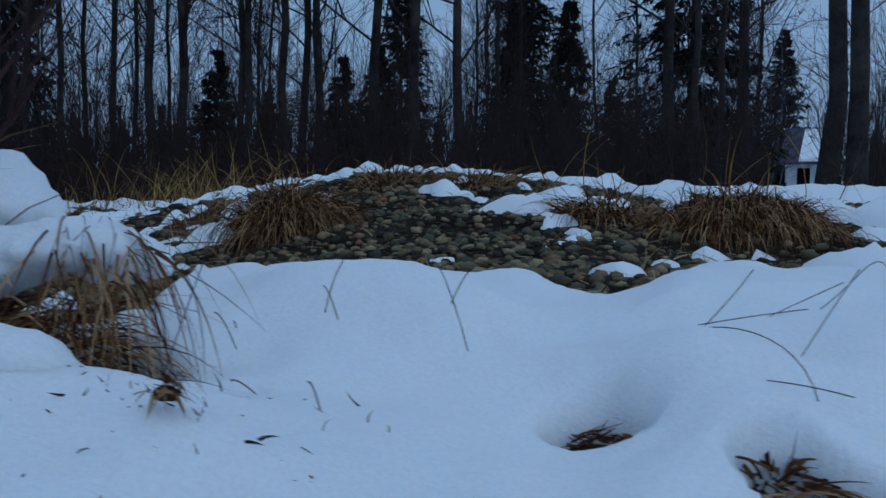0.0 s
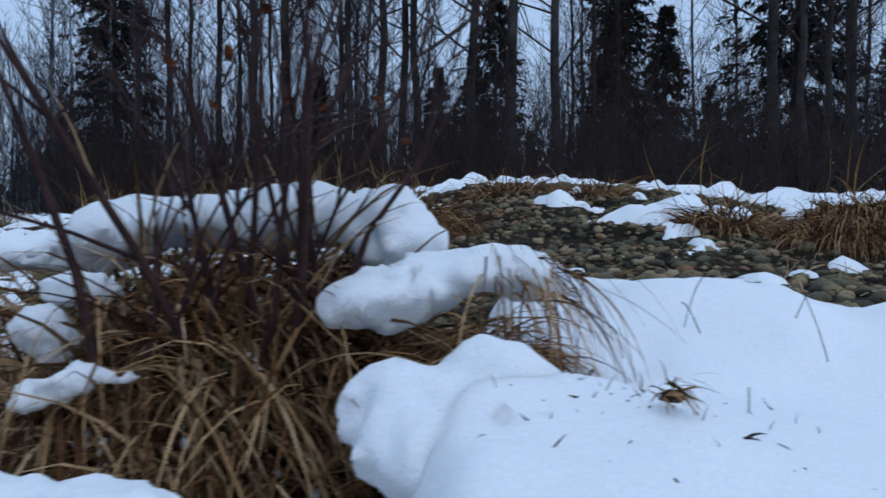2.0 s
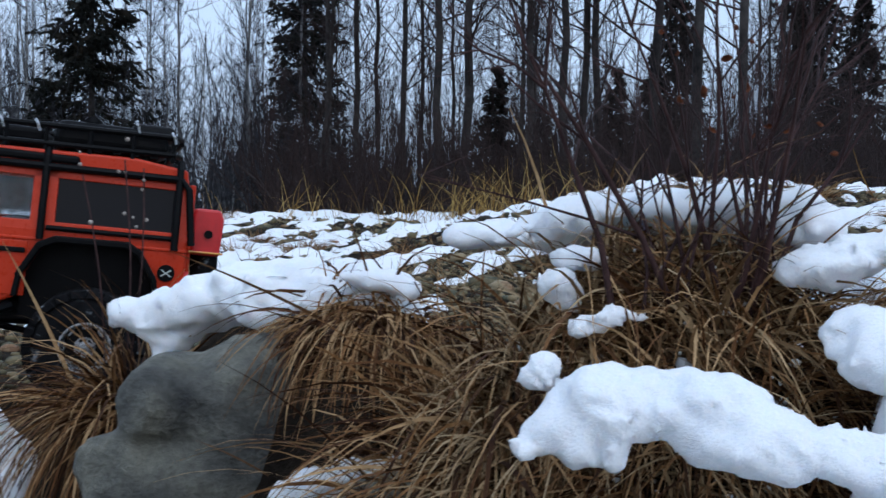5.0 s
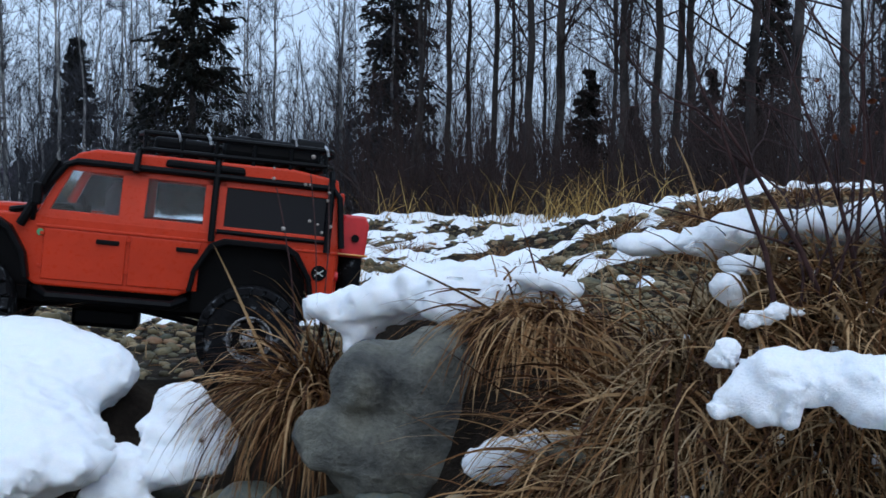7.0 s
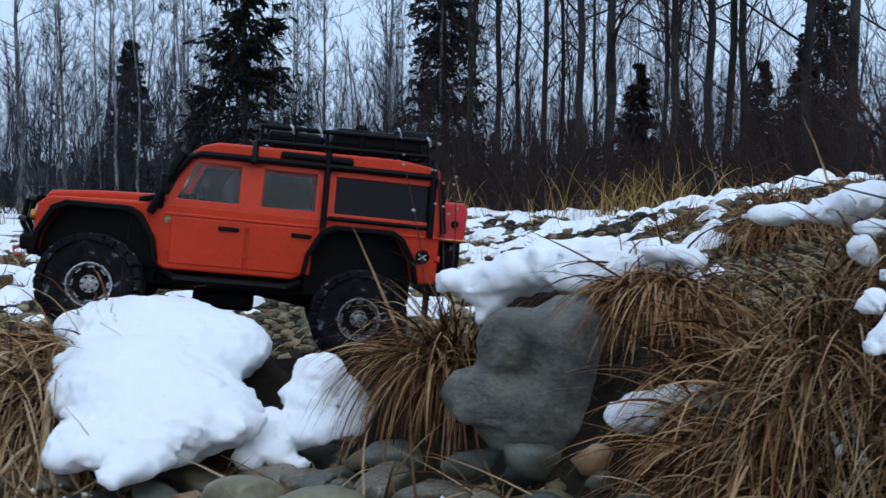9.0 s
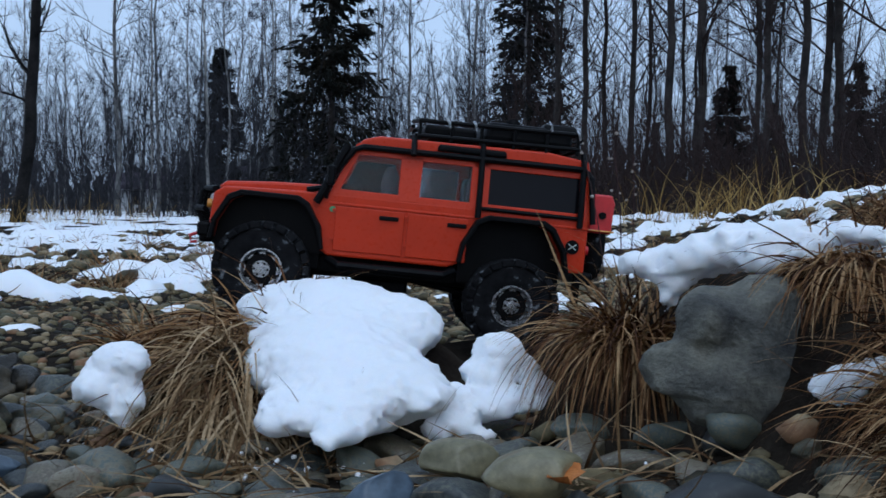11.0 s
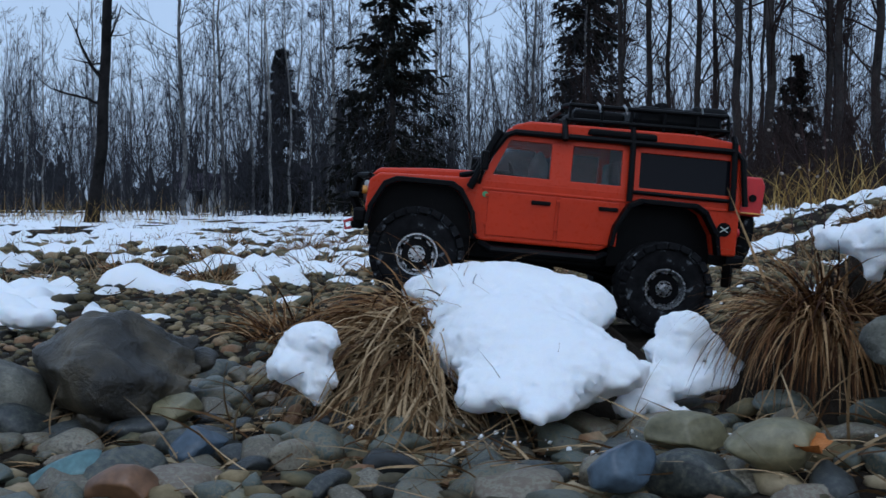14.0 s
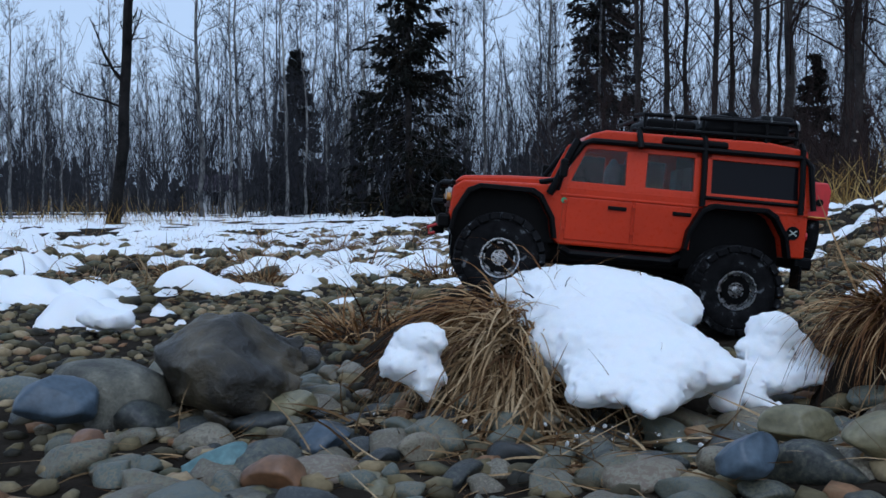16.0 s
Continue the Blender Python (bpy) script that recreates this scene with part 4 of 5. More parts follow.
COTTON = [bare_tree("cottonwood_tree", 7.5 + k, 0.034 + 0.007 * k, 70 + k, DARKBARK, 0.14, 40, 0.2, 0.05, "leafless tree with dark brown bark at the wood's edge", (7, 3), TWIG, 1.5) for k in range(6)]
SPRUCES = [spruce("spruce_tree", 4.4 + 0.9 * k, 1.12 + 0.2 * k, 90 + k, "dark brownish green spruce with drooping boughs") for k in range(4)]
rnd = random.Random(77)
spots = []
for _ in range(80):
    yaw, far = rnd.uniform(23, 70), rnd.uniform(22, 42)
    spots.append((*polar(yaw, far), rnd.randrange(6), rnd.uniform(0.7, 1.05) * (1 if yaw < 49 else 0.72)))
for _ in range(16):
    yaw, far = rnd.uniform(-30, 24), rnd.uniform(20, 40)
    if clear(yaw):
        continue
    spots.append((*polar(yaw, far), rnd.randrange(6), rnd.uniform(0.8, 1.2)))
planted(ASPENS, spots, rnd, "aspens of the wood")
# the stout trunks that stand out at the wood's edge, then the rest
spots = [(*polar(yaw, far), k, s) for yaw, far, k, s in ((-22.9, 9.5, 5, 1.25), (-24.6, 9, 4, 1.3), (-14.1, 13, 4, 1.2), (-18.0, 16, 3, 1.2), (-16.9, 15, 2, 1.1), (8.4, 13, 3, 1.1), (6.9, 14, 3, 1.1), (6.1, 14, 4, 1.0), (10.0, 13, 2, 1.1), (13.6, 13, 3, 1.2), (15.9, 13, 3, 1.1), (3.0, 13, 4, 1.1), (0.7, 12, 5, 1.0), (-2.1, 12, 4, 1.0), (18.0, 15, 2, 1.1), (20.5, 15, 2, 1.1), (22.3, 15, 2, 1.0))]
for _ in range(30):
    yaw, far = rnd.uniform(-32, 24), rnd.uniform(12, 26)
    if clear(yaw):
        continue
    spots.append((*polar(yaw, far), rnd.randrange(3), rnd.uniform(0.8, 1.15)))
planted(COTTON, spots, rnd, "dark trees at the wood's edge")
spots = [(*polar(-19.6, 62), 3, 1.5), (*polar(-15.2, 18), 3, 1.0), (*polar(-5.4, 20), 3, 0.82), (*polar(-7.9, 26), 1, 1.0), (*polar(-10.4, 32), 0, 0.9), (*polar(3.2, 22), 0, 0.8), (*polar(5.4, 24), 0, 0.8), (*polar(12.3, 17), 0, 0.62), (*polar(35.8, 20), 2, 1.12), (*polar(23.9, 24), 3, 1.08), (*polar(42.2, 29), 1, 0.95), (*polar(38.8, 40), 0, 1.0)]
for _ in range(4):
    spots.append((*polar(rnd.uniform(-17, 12), rnd.uniform(20, 32)), rnd.randrange(4), rnd.uniform(0.5, 0.95)))
planted(SPRUCES, spots, rnd, "spruces of the wood")
lone = bare_tree("dead_tree", 9, 0.09, 5, BLACKBARK, 0.2, 34, 0.12, 0.05, "lone dark leaning tree with few dead branches", (4, 3), BLACKBARK)
lone.matrix_world = pose(*polar(53.6, 14.5), -0.06, -2.6, 4.2, 0)


def thicket(name, spread, count, length, label, seed, mat, side=(6, 2), least=0.0035):
    """Upright leafless stems with their side shoots."""
    rs = np.random.RandomState(seed)
    yaw, far = rs.uniform(*spread[0], count), rs.uniform(*spread[1], count)
    keep = (yaw < -23.4) | (yaw > -19.6)
    x, y = -0.3 - np.sin(np.radians(yaw[keep])) * far[keep], -0.2 + np.cos(np.radians(yaw[keep])) * far[keep]
    n = len(x)
    ln = length * rs.uniform(0.4, 1.1, n)
    p1, r1 = grown(rs, np.stack([x, y, ground_height(x, y) - 0.05], 1), rs.normal(size=(n, 3)) * (0.25, 0.25, 0) + (0, 0, 1), ln, 0.005 + 0.007 * rs.rand(n), 4, 0.1)
    p2, r2, l2 = shoots(rs, p1, r1, ln, side[0], 0.5, 0.45, 2, 0.25, least=least)
    pile = Pile()
    pile.add(*tubes(p1, r1, 3))
    pile.add(*tubes(p2, r2, 3))
    if side[1]:
        p3, r3, _ = shoots(rs, p2, r2, l2, side[1], 0.55, 0.5, 1, 0.2, least=least * 0.85)
        pile.add(*tubes(p3, r3, 3))
    return tagged(new(name, pile.mesh(name, mat)), label, "brush", kind="stuff")


thicket("undergrowth", ((-34, 26), (8, 15)), 1150, 1.3, "dense dark leafless brush under the trees", 1, TWIG)
thicket("undergrowth", ((-34, 27), (14, 26)), 950, 3.2, "tall dark leafless brush between the trees", 3, TWIG, (6, 2), 0.0038)
thicket("undergrowth", ((22, 72), (18, 36)), 1350, 3.4, "grey leafless brush under the aspens", 2, GREYTWIG, (6, 2), 0.0052)


def far_wood(seed):
    """Stems far back in the wood and the haze of their twigs; those behind the camera are added, unseen."""
    rs = np.random.RandomState(seed)
    # the second set stands unseen behind the camera, added for reflections in the truck's glass
    for front, n in ((True, 560), (False, 160)):
        yaw, far = (rs.uniform(-40, 75, n), rs.uniform(32, 75, n)) if front else (rs.uniform(75, 320, n), rs.uniform(42, 85, n))
        keep = (yaw < -23.4) | (yaw > -19.6) | (far > 56)
        yaw, far = np.radians(yaw[keep]), far[keep]
        n = len(yaw)
        h, r = rs.uniform(0.12, 0.21, n) * np.minimum(far, 48), rs.uniform(0.022, 0.055, n)
        base = np.stack([-0.3 - np.sin(yaw) * far, -0.2 + np.cos(yaw) * far, np.full(n, -0.3)], 1)
        p1, r1 = grown(rs, base, rs.normal(size=(n, 3)) * (0.05, 0.05, 0) + (0, 0, 1), h, r, 6, 0.3, 0.05)
        p2, r2, l2 = shoots(rs, p1, r1, h, 20 if front else 8, 0.17, 0.55, 2, 0.35, 0.2, 0.0085)
        p3, r3, _ = shoots(rs, p2, r2, l2, 3 if front else 2, 0.65, 0.5, 1, 0.3, least=0.0075)
        haze = Pile()
        haze.add(*tubes(p2, r2, 3))
        haze.add(*tubes(p3, r3, 3))
        tagged(new("far_wood", mesh_of("far_wood", *tubes(p1, r1, 5), ASPEN)), "far grey stems of leafless trees, partly added unseen for reflections", "woods", kind="stuff")
        tagged(new("far_twigs", haze.mesh("far_twigs", GREYTWIG)), "far grey haze of leafless twigs, partly added unseen for reflections", "woods", kind="stuff")


far_wood(4)


def far_conifers(seed):
    """Dark ragged conifers that close the wood far back."""
    rs = np.random.RandomState(seed)
    n = 800
    yaw, far = np.radians(rs.uniform(-42, 78, n)), rs.uniform(70, 100, n)
    h = rs.uniform(2.0, 7.5, n) * (0.55 + 0.45 * rs.rand(n)) * np.where(np.degrees(yaw) > 28, 0.7, 1.0)
    base = np.stack([-0.3 - np.sin(yaw) * far, -0.2 + np.cos(yaw) * far, np.full(n, -0.4)], 1)
    u = np.array([0.0, 0.16, 0.17, 0.36, 0.37, 0.58, 0.59, 0.79, 0.8, 1.0])
    w = np.array([0.16, 0.2, 0.13, 0.15, 0.1, 0.11, 0.06, 0.07, 0.03, 0.0])
    paths = base[:, None] + np.array([0, 0, 1.0]) * (u[None] * h[:, None])[..., None]
    v, q = tubes(paths, h[:, None] * w[None] * rs.uniform(0.6, 1.2, (n, len(u))), 7)
    v = v + rs.normal(size=v.shape) * (0.2, 0.2, 0.35)
    tagged(new("far_conifers", mesh_of("far_conifers", v, q, HAZENEEDLE, False)), "dark conifers far behind the leafless wood, haze put into their colour", "woods", kind="stuff")


# paler and greyer than the near needles: distance haze put into the colour
HAZENEEDLE = varied("haze_tinted_needles", [(0.3, (0.018, 0.019, 0.021)), (0.7, (0.05, 0.048, 0.048))], 1.2, 0.9, 9, 0.3, 0.05)
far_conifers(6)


# ---- the model truck ----
def paint(name, colour, rough, metal=0.0, spec=0.5, dirt=0.35):
    m, n, l, b = material(name, rough, metal, spec)
    f, g = noise_node(n, l, 30, 6, 0.65), noise_node(n, l, 240, 4, 0.6)
    r = ramp_node(n, l, f.outputs[0], [(0.35, tuple(c * (1 - dirt) for c in colour)), (0.6, colour)])
    l.new(r.outputs[0], b.inputs["Base Color"])
    rr = ramp_node(n, l, g.outputs[0], [(0.3, (rough * 0.7,) * 3), (0.7, (min(1, rough * 1.3),) * 3)])
    l.new(rr.outputs[0], b.inputs["Roughness"])
    bump(n, l, b, g.outputs[0], 0.08, 0.0006)
    return m


ORANGE = paint("orange_paint", (0.5, 0.036, 0.009), 0.32, 0, 0.2, 0.12)
BLACK = paint("black_plastic", (0.003, 0.003, 0.0035), 0.5, 0, 0.1)
RUBBER = varied("tyre_rubber", [(0.3, (0.004, 0.004, 0.0045)), (0.6, (0.012, 0.012, 0.013)), (0.68, (0.13, 0.14, 0.15)), (0.8, (0.4, 0.42, 0.44))], 75, 0.85, 500, 0.3, 0.0008, spec=0.1)
CHROME = paint("chrome", (0.62, 0.63, 0.65), 0.28, 0.9)
REDCAN = paint("red_plastic", (0.55, 0.018, 0.02), 0.4)
GREYSEAT = paint("grey_seat", (0.10, 0.10, 0.105), 0.8)
BADGE = paint("white_badge", (0.6, 0.65, 0.6), 0.5)
GREEN = paint("green_badge", (0.08, 0.3, 0.12), 0.5)
AMBER = paint("amber_lamp", (0.7, 0.3, 0.03), 0.3)
WHITELAMP = paint("lamp_glass", (0.6, 0.6, 0.58), 0.15)
GLASS, _, _, gb = material("tinted_glass", 0.05, 0, 0.5)
gb.inputs["Base Color"].default_value = (0.85, 0.9, 0.93, 1)
gb.inputs["Transmission Weight"].default_value = 1.0
gb.inputs["IOR"].default_value = 1.25
DARKGLASS, _, _, db = material("dark_glass", 0.08, 0, 0.1)
db.inputs["Base Color"].default_value = (0.006, 0.006, 0.008, 1)

truck = new("model_truck")
truck.matrix_world = pose(-1.0, 0.705, 0.0124, 0, -5.3, -145.8)
tagged(truck, "orange model off-road truck with black roof rack on a hummock", "model car")


def box(lo, hi, bevel=0.0, seg=2, taper=None):
    """A box between two corners; taper: how far the top draws in along x and y."""
    bm = bmesh.new()
    bmesh.ops.create_cube(bm, size=1)
    for v in bm.verts:
        k = v.co.z + 0.5
        v.co = [lo[i] + (v.co[i] + 0.5) * (hi[i] - lo[i]) for i in range(3)]
        if taper:
            mid = [(lo[i] + hi[i]) / 2 for i in range(2)]
            v.co.x += (mid[0] - v.co.x) * taper[0] * k
            v.co.y += (mid[1] - v.co.y) * taper[1] * k
    if bevel:
        bmesh.ops.bevel(bm, geom=bm.edges[:], offset=bevel, segments=seg, affect="EDGES", profile=0.5)
    return bm


def profile(points, y0, y1, bevel=0.0, lean=None):
    """A side outline (x, z) drawn from y0 to y1; lean(z) gives the share by which y shrinks."""
    bm = bmesh.new()
    rings = []
    for y in (y0, y1):
        rings.append([bm.verts.new((x, y * (lean(z) if lean else 1), z)) for x, z in points])
    n = len(points)
    bm.faces.new(rings[0][::-1])
    bm.faces.new(rings[1])
    for i in range(n):
        bm.faces.new((rings[0][i], rings[0][(i + 1) % n], rings[1][(i + 1) % n], rings[1][i]))
    bmesh.ops.recalc_face_normals(bm, faces=bm.faces[:])
    if bevel:
        sharp = [e for e in bm.edges if len(e.link_faces) == 2 and e.calc_face_angle() > 0.5]
        bmesh.ops.bevel(bm, geom=sharp, offset=bevel, segments=2, affect="EDGES", profile=0.5)
    return bm


def rod(points, r, sides=8):
    v, q = tube(points, [r] * len(points), sides)
    bm = bmesh.new()
    vs = [bm.verts.new(p) for p in v]
    for f in q:
        bm.faces.new([vs[i] for i in f])
    n = len(points)
    bm.faces.new(vs[:sides])
    bm.faces.new(vs[(n - 1) * sides:][::-1])
    bmesh.ops.recalc_face_normals(bm, faces=bm.faces[:])
    return bm


def disc(c, r, h, axis="y", sides=32, bevel=0.0):
    bm = bmesh.new()
    bmesh.ops.create_cone(bm, cap_ends=True, segments=sides, radius1=r, radius2=r, depth=h)
    if bevel:
        bmesh.ops.bevel(bm, geom=[e for e in bm.edges if e.calc_face_angle(0) > 1], offset=bevel, segments=2, affect="EDGES")
    if axis == "y":
        bmesh.ops.rotate(bm, cent=(0, 0, 0), matrix=Matrix.Rotation(radians(90), 3, "X"), verts=bm.verts)
    elif axis == "x":
        bmesh.ops.rotate(bm, cent=(0, 0, 0), matrix=Matrix.Rotation(radians(90), 3, "Y"), verts=bm.verts)
    bmesh.ops.translate(bm, vec=c, verts=bm.verts)
    return bm


FRONT, REAR, HALF = 0.167, -0.165, 0.088
SILL, GUTTER = 0.119, 0.27


def arch(cx, cz, r0, r1, flat):
    """Points over a wheel, from the back round to the front, squared as on the real body."""
    return [(cx + r0 * k[0], cz + r1 * k[1]) for k in ((-1.0, 0), (-0.92, 0.45), (-0.68, 0.88), (-0.5, 1.0), (0.5, 1.0), (0.72, 0.88), (0.95, 0.4), (1.0, 0))]


# lower body with its wheel openings
front_arch, rear_arch = arch(FRONT - 0.002, SILL + 0.008, 0.069, 0.060, 0.5), arch(REAR + 0.003, SILL + 0.008, 0.070, 0.060, 0.5)
outline = [(-0.262, 0.128), *rear_arch, (-0.075, SILL), (0.085, SILL), *front_arch, (0.241, 0.15), (0.238, 0.187), (0.225, 0.197), (0.095, 0.202), (-0.262, 0.202)]
part("body", profile(outline, -HALF, HALF, 0.003), ORANGE, truck)
part("bonnet", profile([(0.236, 0.194), (0.226, 0.204), (0.16, 0.2095), (0.098, 0.212), (0.096, 0.194)], -0.07, 0.07, 0.004), ORANGE, truck, "orange bonnet dulled by frost")
part("waist_rail", profile([(0.088, 0.187), (-0.262, 0.187), (-0.262, 0.1905), (0.088, 0.1905)], -HALF - 0.0015, HALF + 0.0015, 0.001), ORANGE, truck)


def lean(z):
    return 1 - 0.13 * max(0.0, (z - 0.2) / 0.085)


# the cabin: pillars, rails and roof round real window openings
for side in (1, -1):
    for name, pts in (("windscreen_pillar", [(0.090, 0.2), (0.079, 0.2), (0.049, GUTTER), (0.060, GUTTER)]), ("door_pillar", [(-0.001, 0.2), (-0.029, 0.2), (-0.031, GUTTER), (-0.001, GUTTER)]),
                      ("rear_pillar", [(-0.097, 0.2), (-0.122, 0.2), (-0.122, GUTTER), (-0.097, GUTTER)]), ("corner_pillar", [(-0.247, 0.2), (-0.263, 0.2), (-0.258, GUTTER), (-0.245, GUTTER)]),
                      ("window_sill_rail", [(0.09, 0.198), (-0.263, 0.198), (-0.263, 0.2085), (0.086, 0.2085)]), ("gutter_rail", [(0.064, 0.256), (-0.259, 0.256), (-0.256, GUTTER + 0.002), (0.058, GUTTER + 0.002)])):
        part(name, profile(pts, side * HALF, side * (HALF - 0.006), 0.001, lean), ORANGE, truck)
    for pts, mat, label in (([(0.083, 0.207), (-0.002, 0.207), (-0.002, 0.257), (0.062, 0.257)], GLASS, "clear side window"), ([(-0.028, 0.207), (-0.098, 0.207), (-0.098, 0.257), (-0.028, 0.257)], GLASS, "clear side window"),
                            ([(-0.121, 0.207), (-0.248, 0.207), (-0.246, 0.257), (-0.121, 0.257)], DARKGLASS, "black tinted rear side window")):
        part("window_pane", profile(pts, side * (HALF - 0.003), side * (HALF - 0.0045), 0, lean), mat, truck, label)
    # black guard round the rear window
    for a, b in (((-0.114, 0.199), (-0.252, 0.1985)),):
        part("window_guard", rod([(a[0], side * 0.0905, a[1] + 0.003), (b[0], side * 0.0905, b[1] + 0.003)], 0.0028), BLACK, truck)
    part("roof_vent", profile([(-0.047, 0.2725), (-0.143, 0.2725), (-0.141, 0.282), (-0.049, 0.282)], side * 0.0835, side * 0.075, 0.003), BLACK, truck)
    # door skins, handles, seams
    for x0, x1, hx in ((0.079, -0.013, 0.008), (-0.017, -0.098, -0.083)):
        door = part("door", profile([(x0, 0.127), (x1, 0.127), (x1, 0.186), (x0, 0.186)], side * HALF, side * (HALF + 0.0015), 0.0012), ORANGE, truck)
        handle = part("door_handle", box((hx - 0.013, side * HALF + (0.0 if side > 0 else -0.005), 0.173), (hx + 0.013, side * HALF + (0.005 if side > 0 else 0.0), 0.1785), 0.0012), BLACK, door, "black door handle")
        for z in (0.14, 0.178):
            part("hinge", box((x0 - 0.001, side * HALF - 0.001, z), (x0 + 0.004, side * HALF + side * 0.003, z + 0.004) if side > 0 else (x0 + 0.004, side * HALF + 0.001, z + 0.004), 0.0005), ORANGE, door)
    # wheel flares
    for cx, pts in ((FRONT, front_arch), (REAR, rear_arch)):
        inner = [(p[0], p[1]) for p in pts]
        mx = sum(p[0] for p in inner) / len(inner)
        outer = [(mx + (p[0] - mx) * 1.085, SILL + 0.008 + (p[1] - SILL - 0.008) * 1.12) for p in inner]
        flare = part("wheel_flare", profile(inner + outer[::-1], side * (HALF - 0.004), side * (HALF + 0.016), 0.0015), BLACK, truck, "black plastic wheel flare")
        for p in outer[1:-1]:
            part("rivet", disc((p[0] * 0.985 + mx * 0.015, side * (HALF + 0.0165), p[1] - 0.003), 0.0022, 0.002, "y", 8), BLACK, flare)
        part("wheel_liner", profile([(p[0], p[1]) for p in inner] + [(inner[-1][0], 0.1), (inner[0][0], 0.1)], side * 0.066, side * 0.04), BLACK, truck)
    part("rock_slider", rod([(0.083, side * 0.082, 0.115), (0.07, side * 0.095, 0.108), (-0.07, side * 0.095, 0.108), (-0.085, side * 0.082, 0.115)], 0.006), BLACK, truck)
    # roll cage outside the body
    cage = [(0.118, side * 0.083, 0.203), (0.098, side * 0.093, 0.208), (0.062, side * 0.088, 0.262), (0.05, side * 0.0845, 0.267), (-0.25, side * 0.0845, 0.2685), (-0.259, side * 0.088, 0.258), (-0.266, side * 0.093, 0.196)]
    part("cage_rail", rod(cage, 0.0042), BLACK, truck, "black tubular roll cage")
    for x in (-0.016, -0.109, -0.248):
        part("cage_hoop", rod([(x, side * 0.0945, 0.189 if x < -0.05 else 0.262), (x, side * 0.092, 0.222 if x < -0.05 else 0.268), (x, side * 0.083, 0.279), (x, side * 0.074, 0.288)], 0.0042), BLACK, truck)
    part("mirror", box((0.083, side * 0.098 - 0.006, 0.212), (0.094, side * 0.098 + 0.006, 0.238), 0.003), BLACK, truck)
    part("mirror_arm", rod([(0.093, side * 0.088, 0.195), (0.09, side * 0.098, 0.214)], 0.003), BLACK, truck)
    part("head_lamp", disc((0.242, side * 0.055, 0.172), 0.014, 0.006, "x", 20, 0.001), WHITELAMP, truck)
    part("side_lamp", disc((0.243, side * 0.078, 0.172), 0.006, 0.006, "x", 14), AMBER, truck)
    part("tail_lamp", disc((-0.264, side * 0.074, 0.16), 0.006, 0.006, "x", 14), REDCAN, truck)
    part("round_badge", disc((-0.242, side * (HALF + 0.001), 0.163), 0.0095, 0.002, "y", 24), BLACK, truck, "round black badge")
    for a in (35, 145):
        c, s = math.cos(radians(a)) * 0.0065, math.sin(radians(a)) * 0.0065
        part("badge_stripe", rod([(-0.242 - c, side * (HALF + 0.0022), 0.163 - s), (-0.242 + c, side * (HALF + 0.0022), 0.163 + s)], 0.0008, 6), BADGE, truck)
    part("oval_badge", disc((0.083, side * (HALF + 0.001), 0.181), 0.004, 0.002, "y", 18), GREEN, truck, "small green and white oval badge")
part("snorkel", rod([(0.105, 0.092, 0.188), (0.099, 0.094, 0.2), (0.079, 0.092, 0.25), (0.071, 0.090, 0.266)], 0.0055), BLACK, truck)
part("roof", profile([(0.058, 0.268), (-0.258, 0.268), (-0.256, 0.280), (-0.20, 0.2875), (0.03, 0.284), (0.052, 0.277)], -0.0795, 0.0795, 0.003), ORANGE, truck)
part("windscreen", profile([(0.0855, 0.203), (0.0840, 0.203), (0.0555, 0.268), (0.057, 0.268)], -0.074, 0.074), GLASS, truck, "clear windscreen")
part("windscreen_frame", profile([(0.094, 0.2), (0.084, 0.2), (0.082, 0.206), (0.0915, 0.206)], -0.083, 0.083, 0.001), BLACK, truck)
part("rear_door", box((-0.268, -0.06, 0.13), (-0.261, 0.06, 0.265), 0.002), ORANGE, truck)
part("cabin_floor", box((-0.255, -0.08, 0.188), (0.085, 0.08, 0.194)), BLACK, truck)
part("bulkhead", box((-0.118, -0.076, 0.194), (-0.112, 0.076, 0.268)), BLACK, truck)
part("dashboard", box((0.05, -0.075, 0.194), (0.08, 0.075, 0.216), 0.004), BLACK, truck)
part("steering_wheel", rod([(0.045 + 0.004 * math.cos(a), 0.035 + 0.013 * math.sin(a), 0.217 + 0.012 * math.cos(a)) for a in np.linspace(0, 2 * math.pi, 14)], 0.0015, 6), BLACK, truck)
for x in (0.005, -0.085):
    for y in (-0.036, 0.036):
        seat = part("seat", box((x - 0.018, y - 0.022, 0.194), (x + 0.02, y + 0.022, 0.21), 0.005), GREYSEAT, truck, "grey moulded seat")
        part("seat_back", box((x - 0.026, y - 0.022, 0.2), (x - 0.014, y + 0.022, 0.245), 0.005), GREYSEAT, seat)
bm = bmesh.new()
bmesh.ops.create_icosphere(bm, subdivisions=3, radius=1)
for v in bm.verts:
    k = v.co.z
    v.co = (0.008 + v.co.x * (0.013 if k < 0.45 else 0.011), 0.036 + v.co.y * (0.019 if k < 0.45 else 0.011), 0.222 + k * 0.026)
part("driver_figure", bm, GREYSEAT, truck, "small plain grey driver figure", True)
part("chassis", box((-0.23, -0.045, 0.09), (0.22, 0.045, 0.122), 0.006), BLACK, truck)
part("engine_bay", box((0.09, -0.075, 0.12), (0.236, 0.075, 0.19)), BLACK, truck)
part("gearbox", box((-0.03, -0.025, 0.066), (0.05, 0.025, 0.092), 0.006), BLACK, truck)
part("grille", box((0.236, -0.045, 0.148), (0.2425, 0.045, 0.19), 0.002), BLACK, truck)

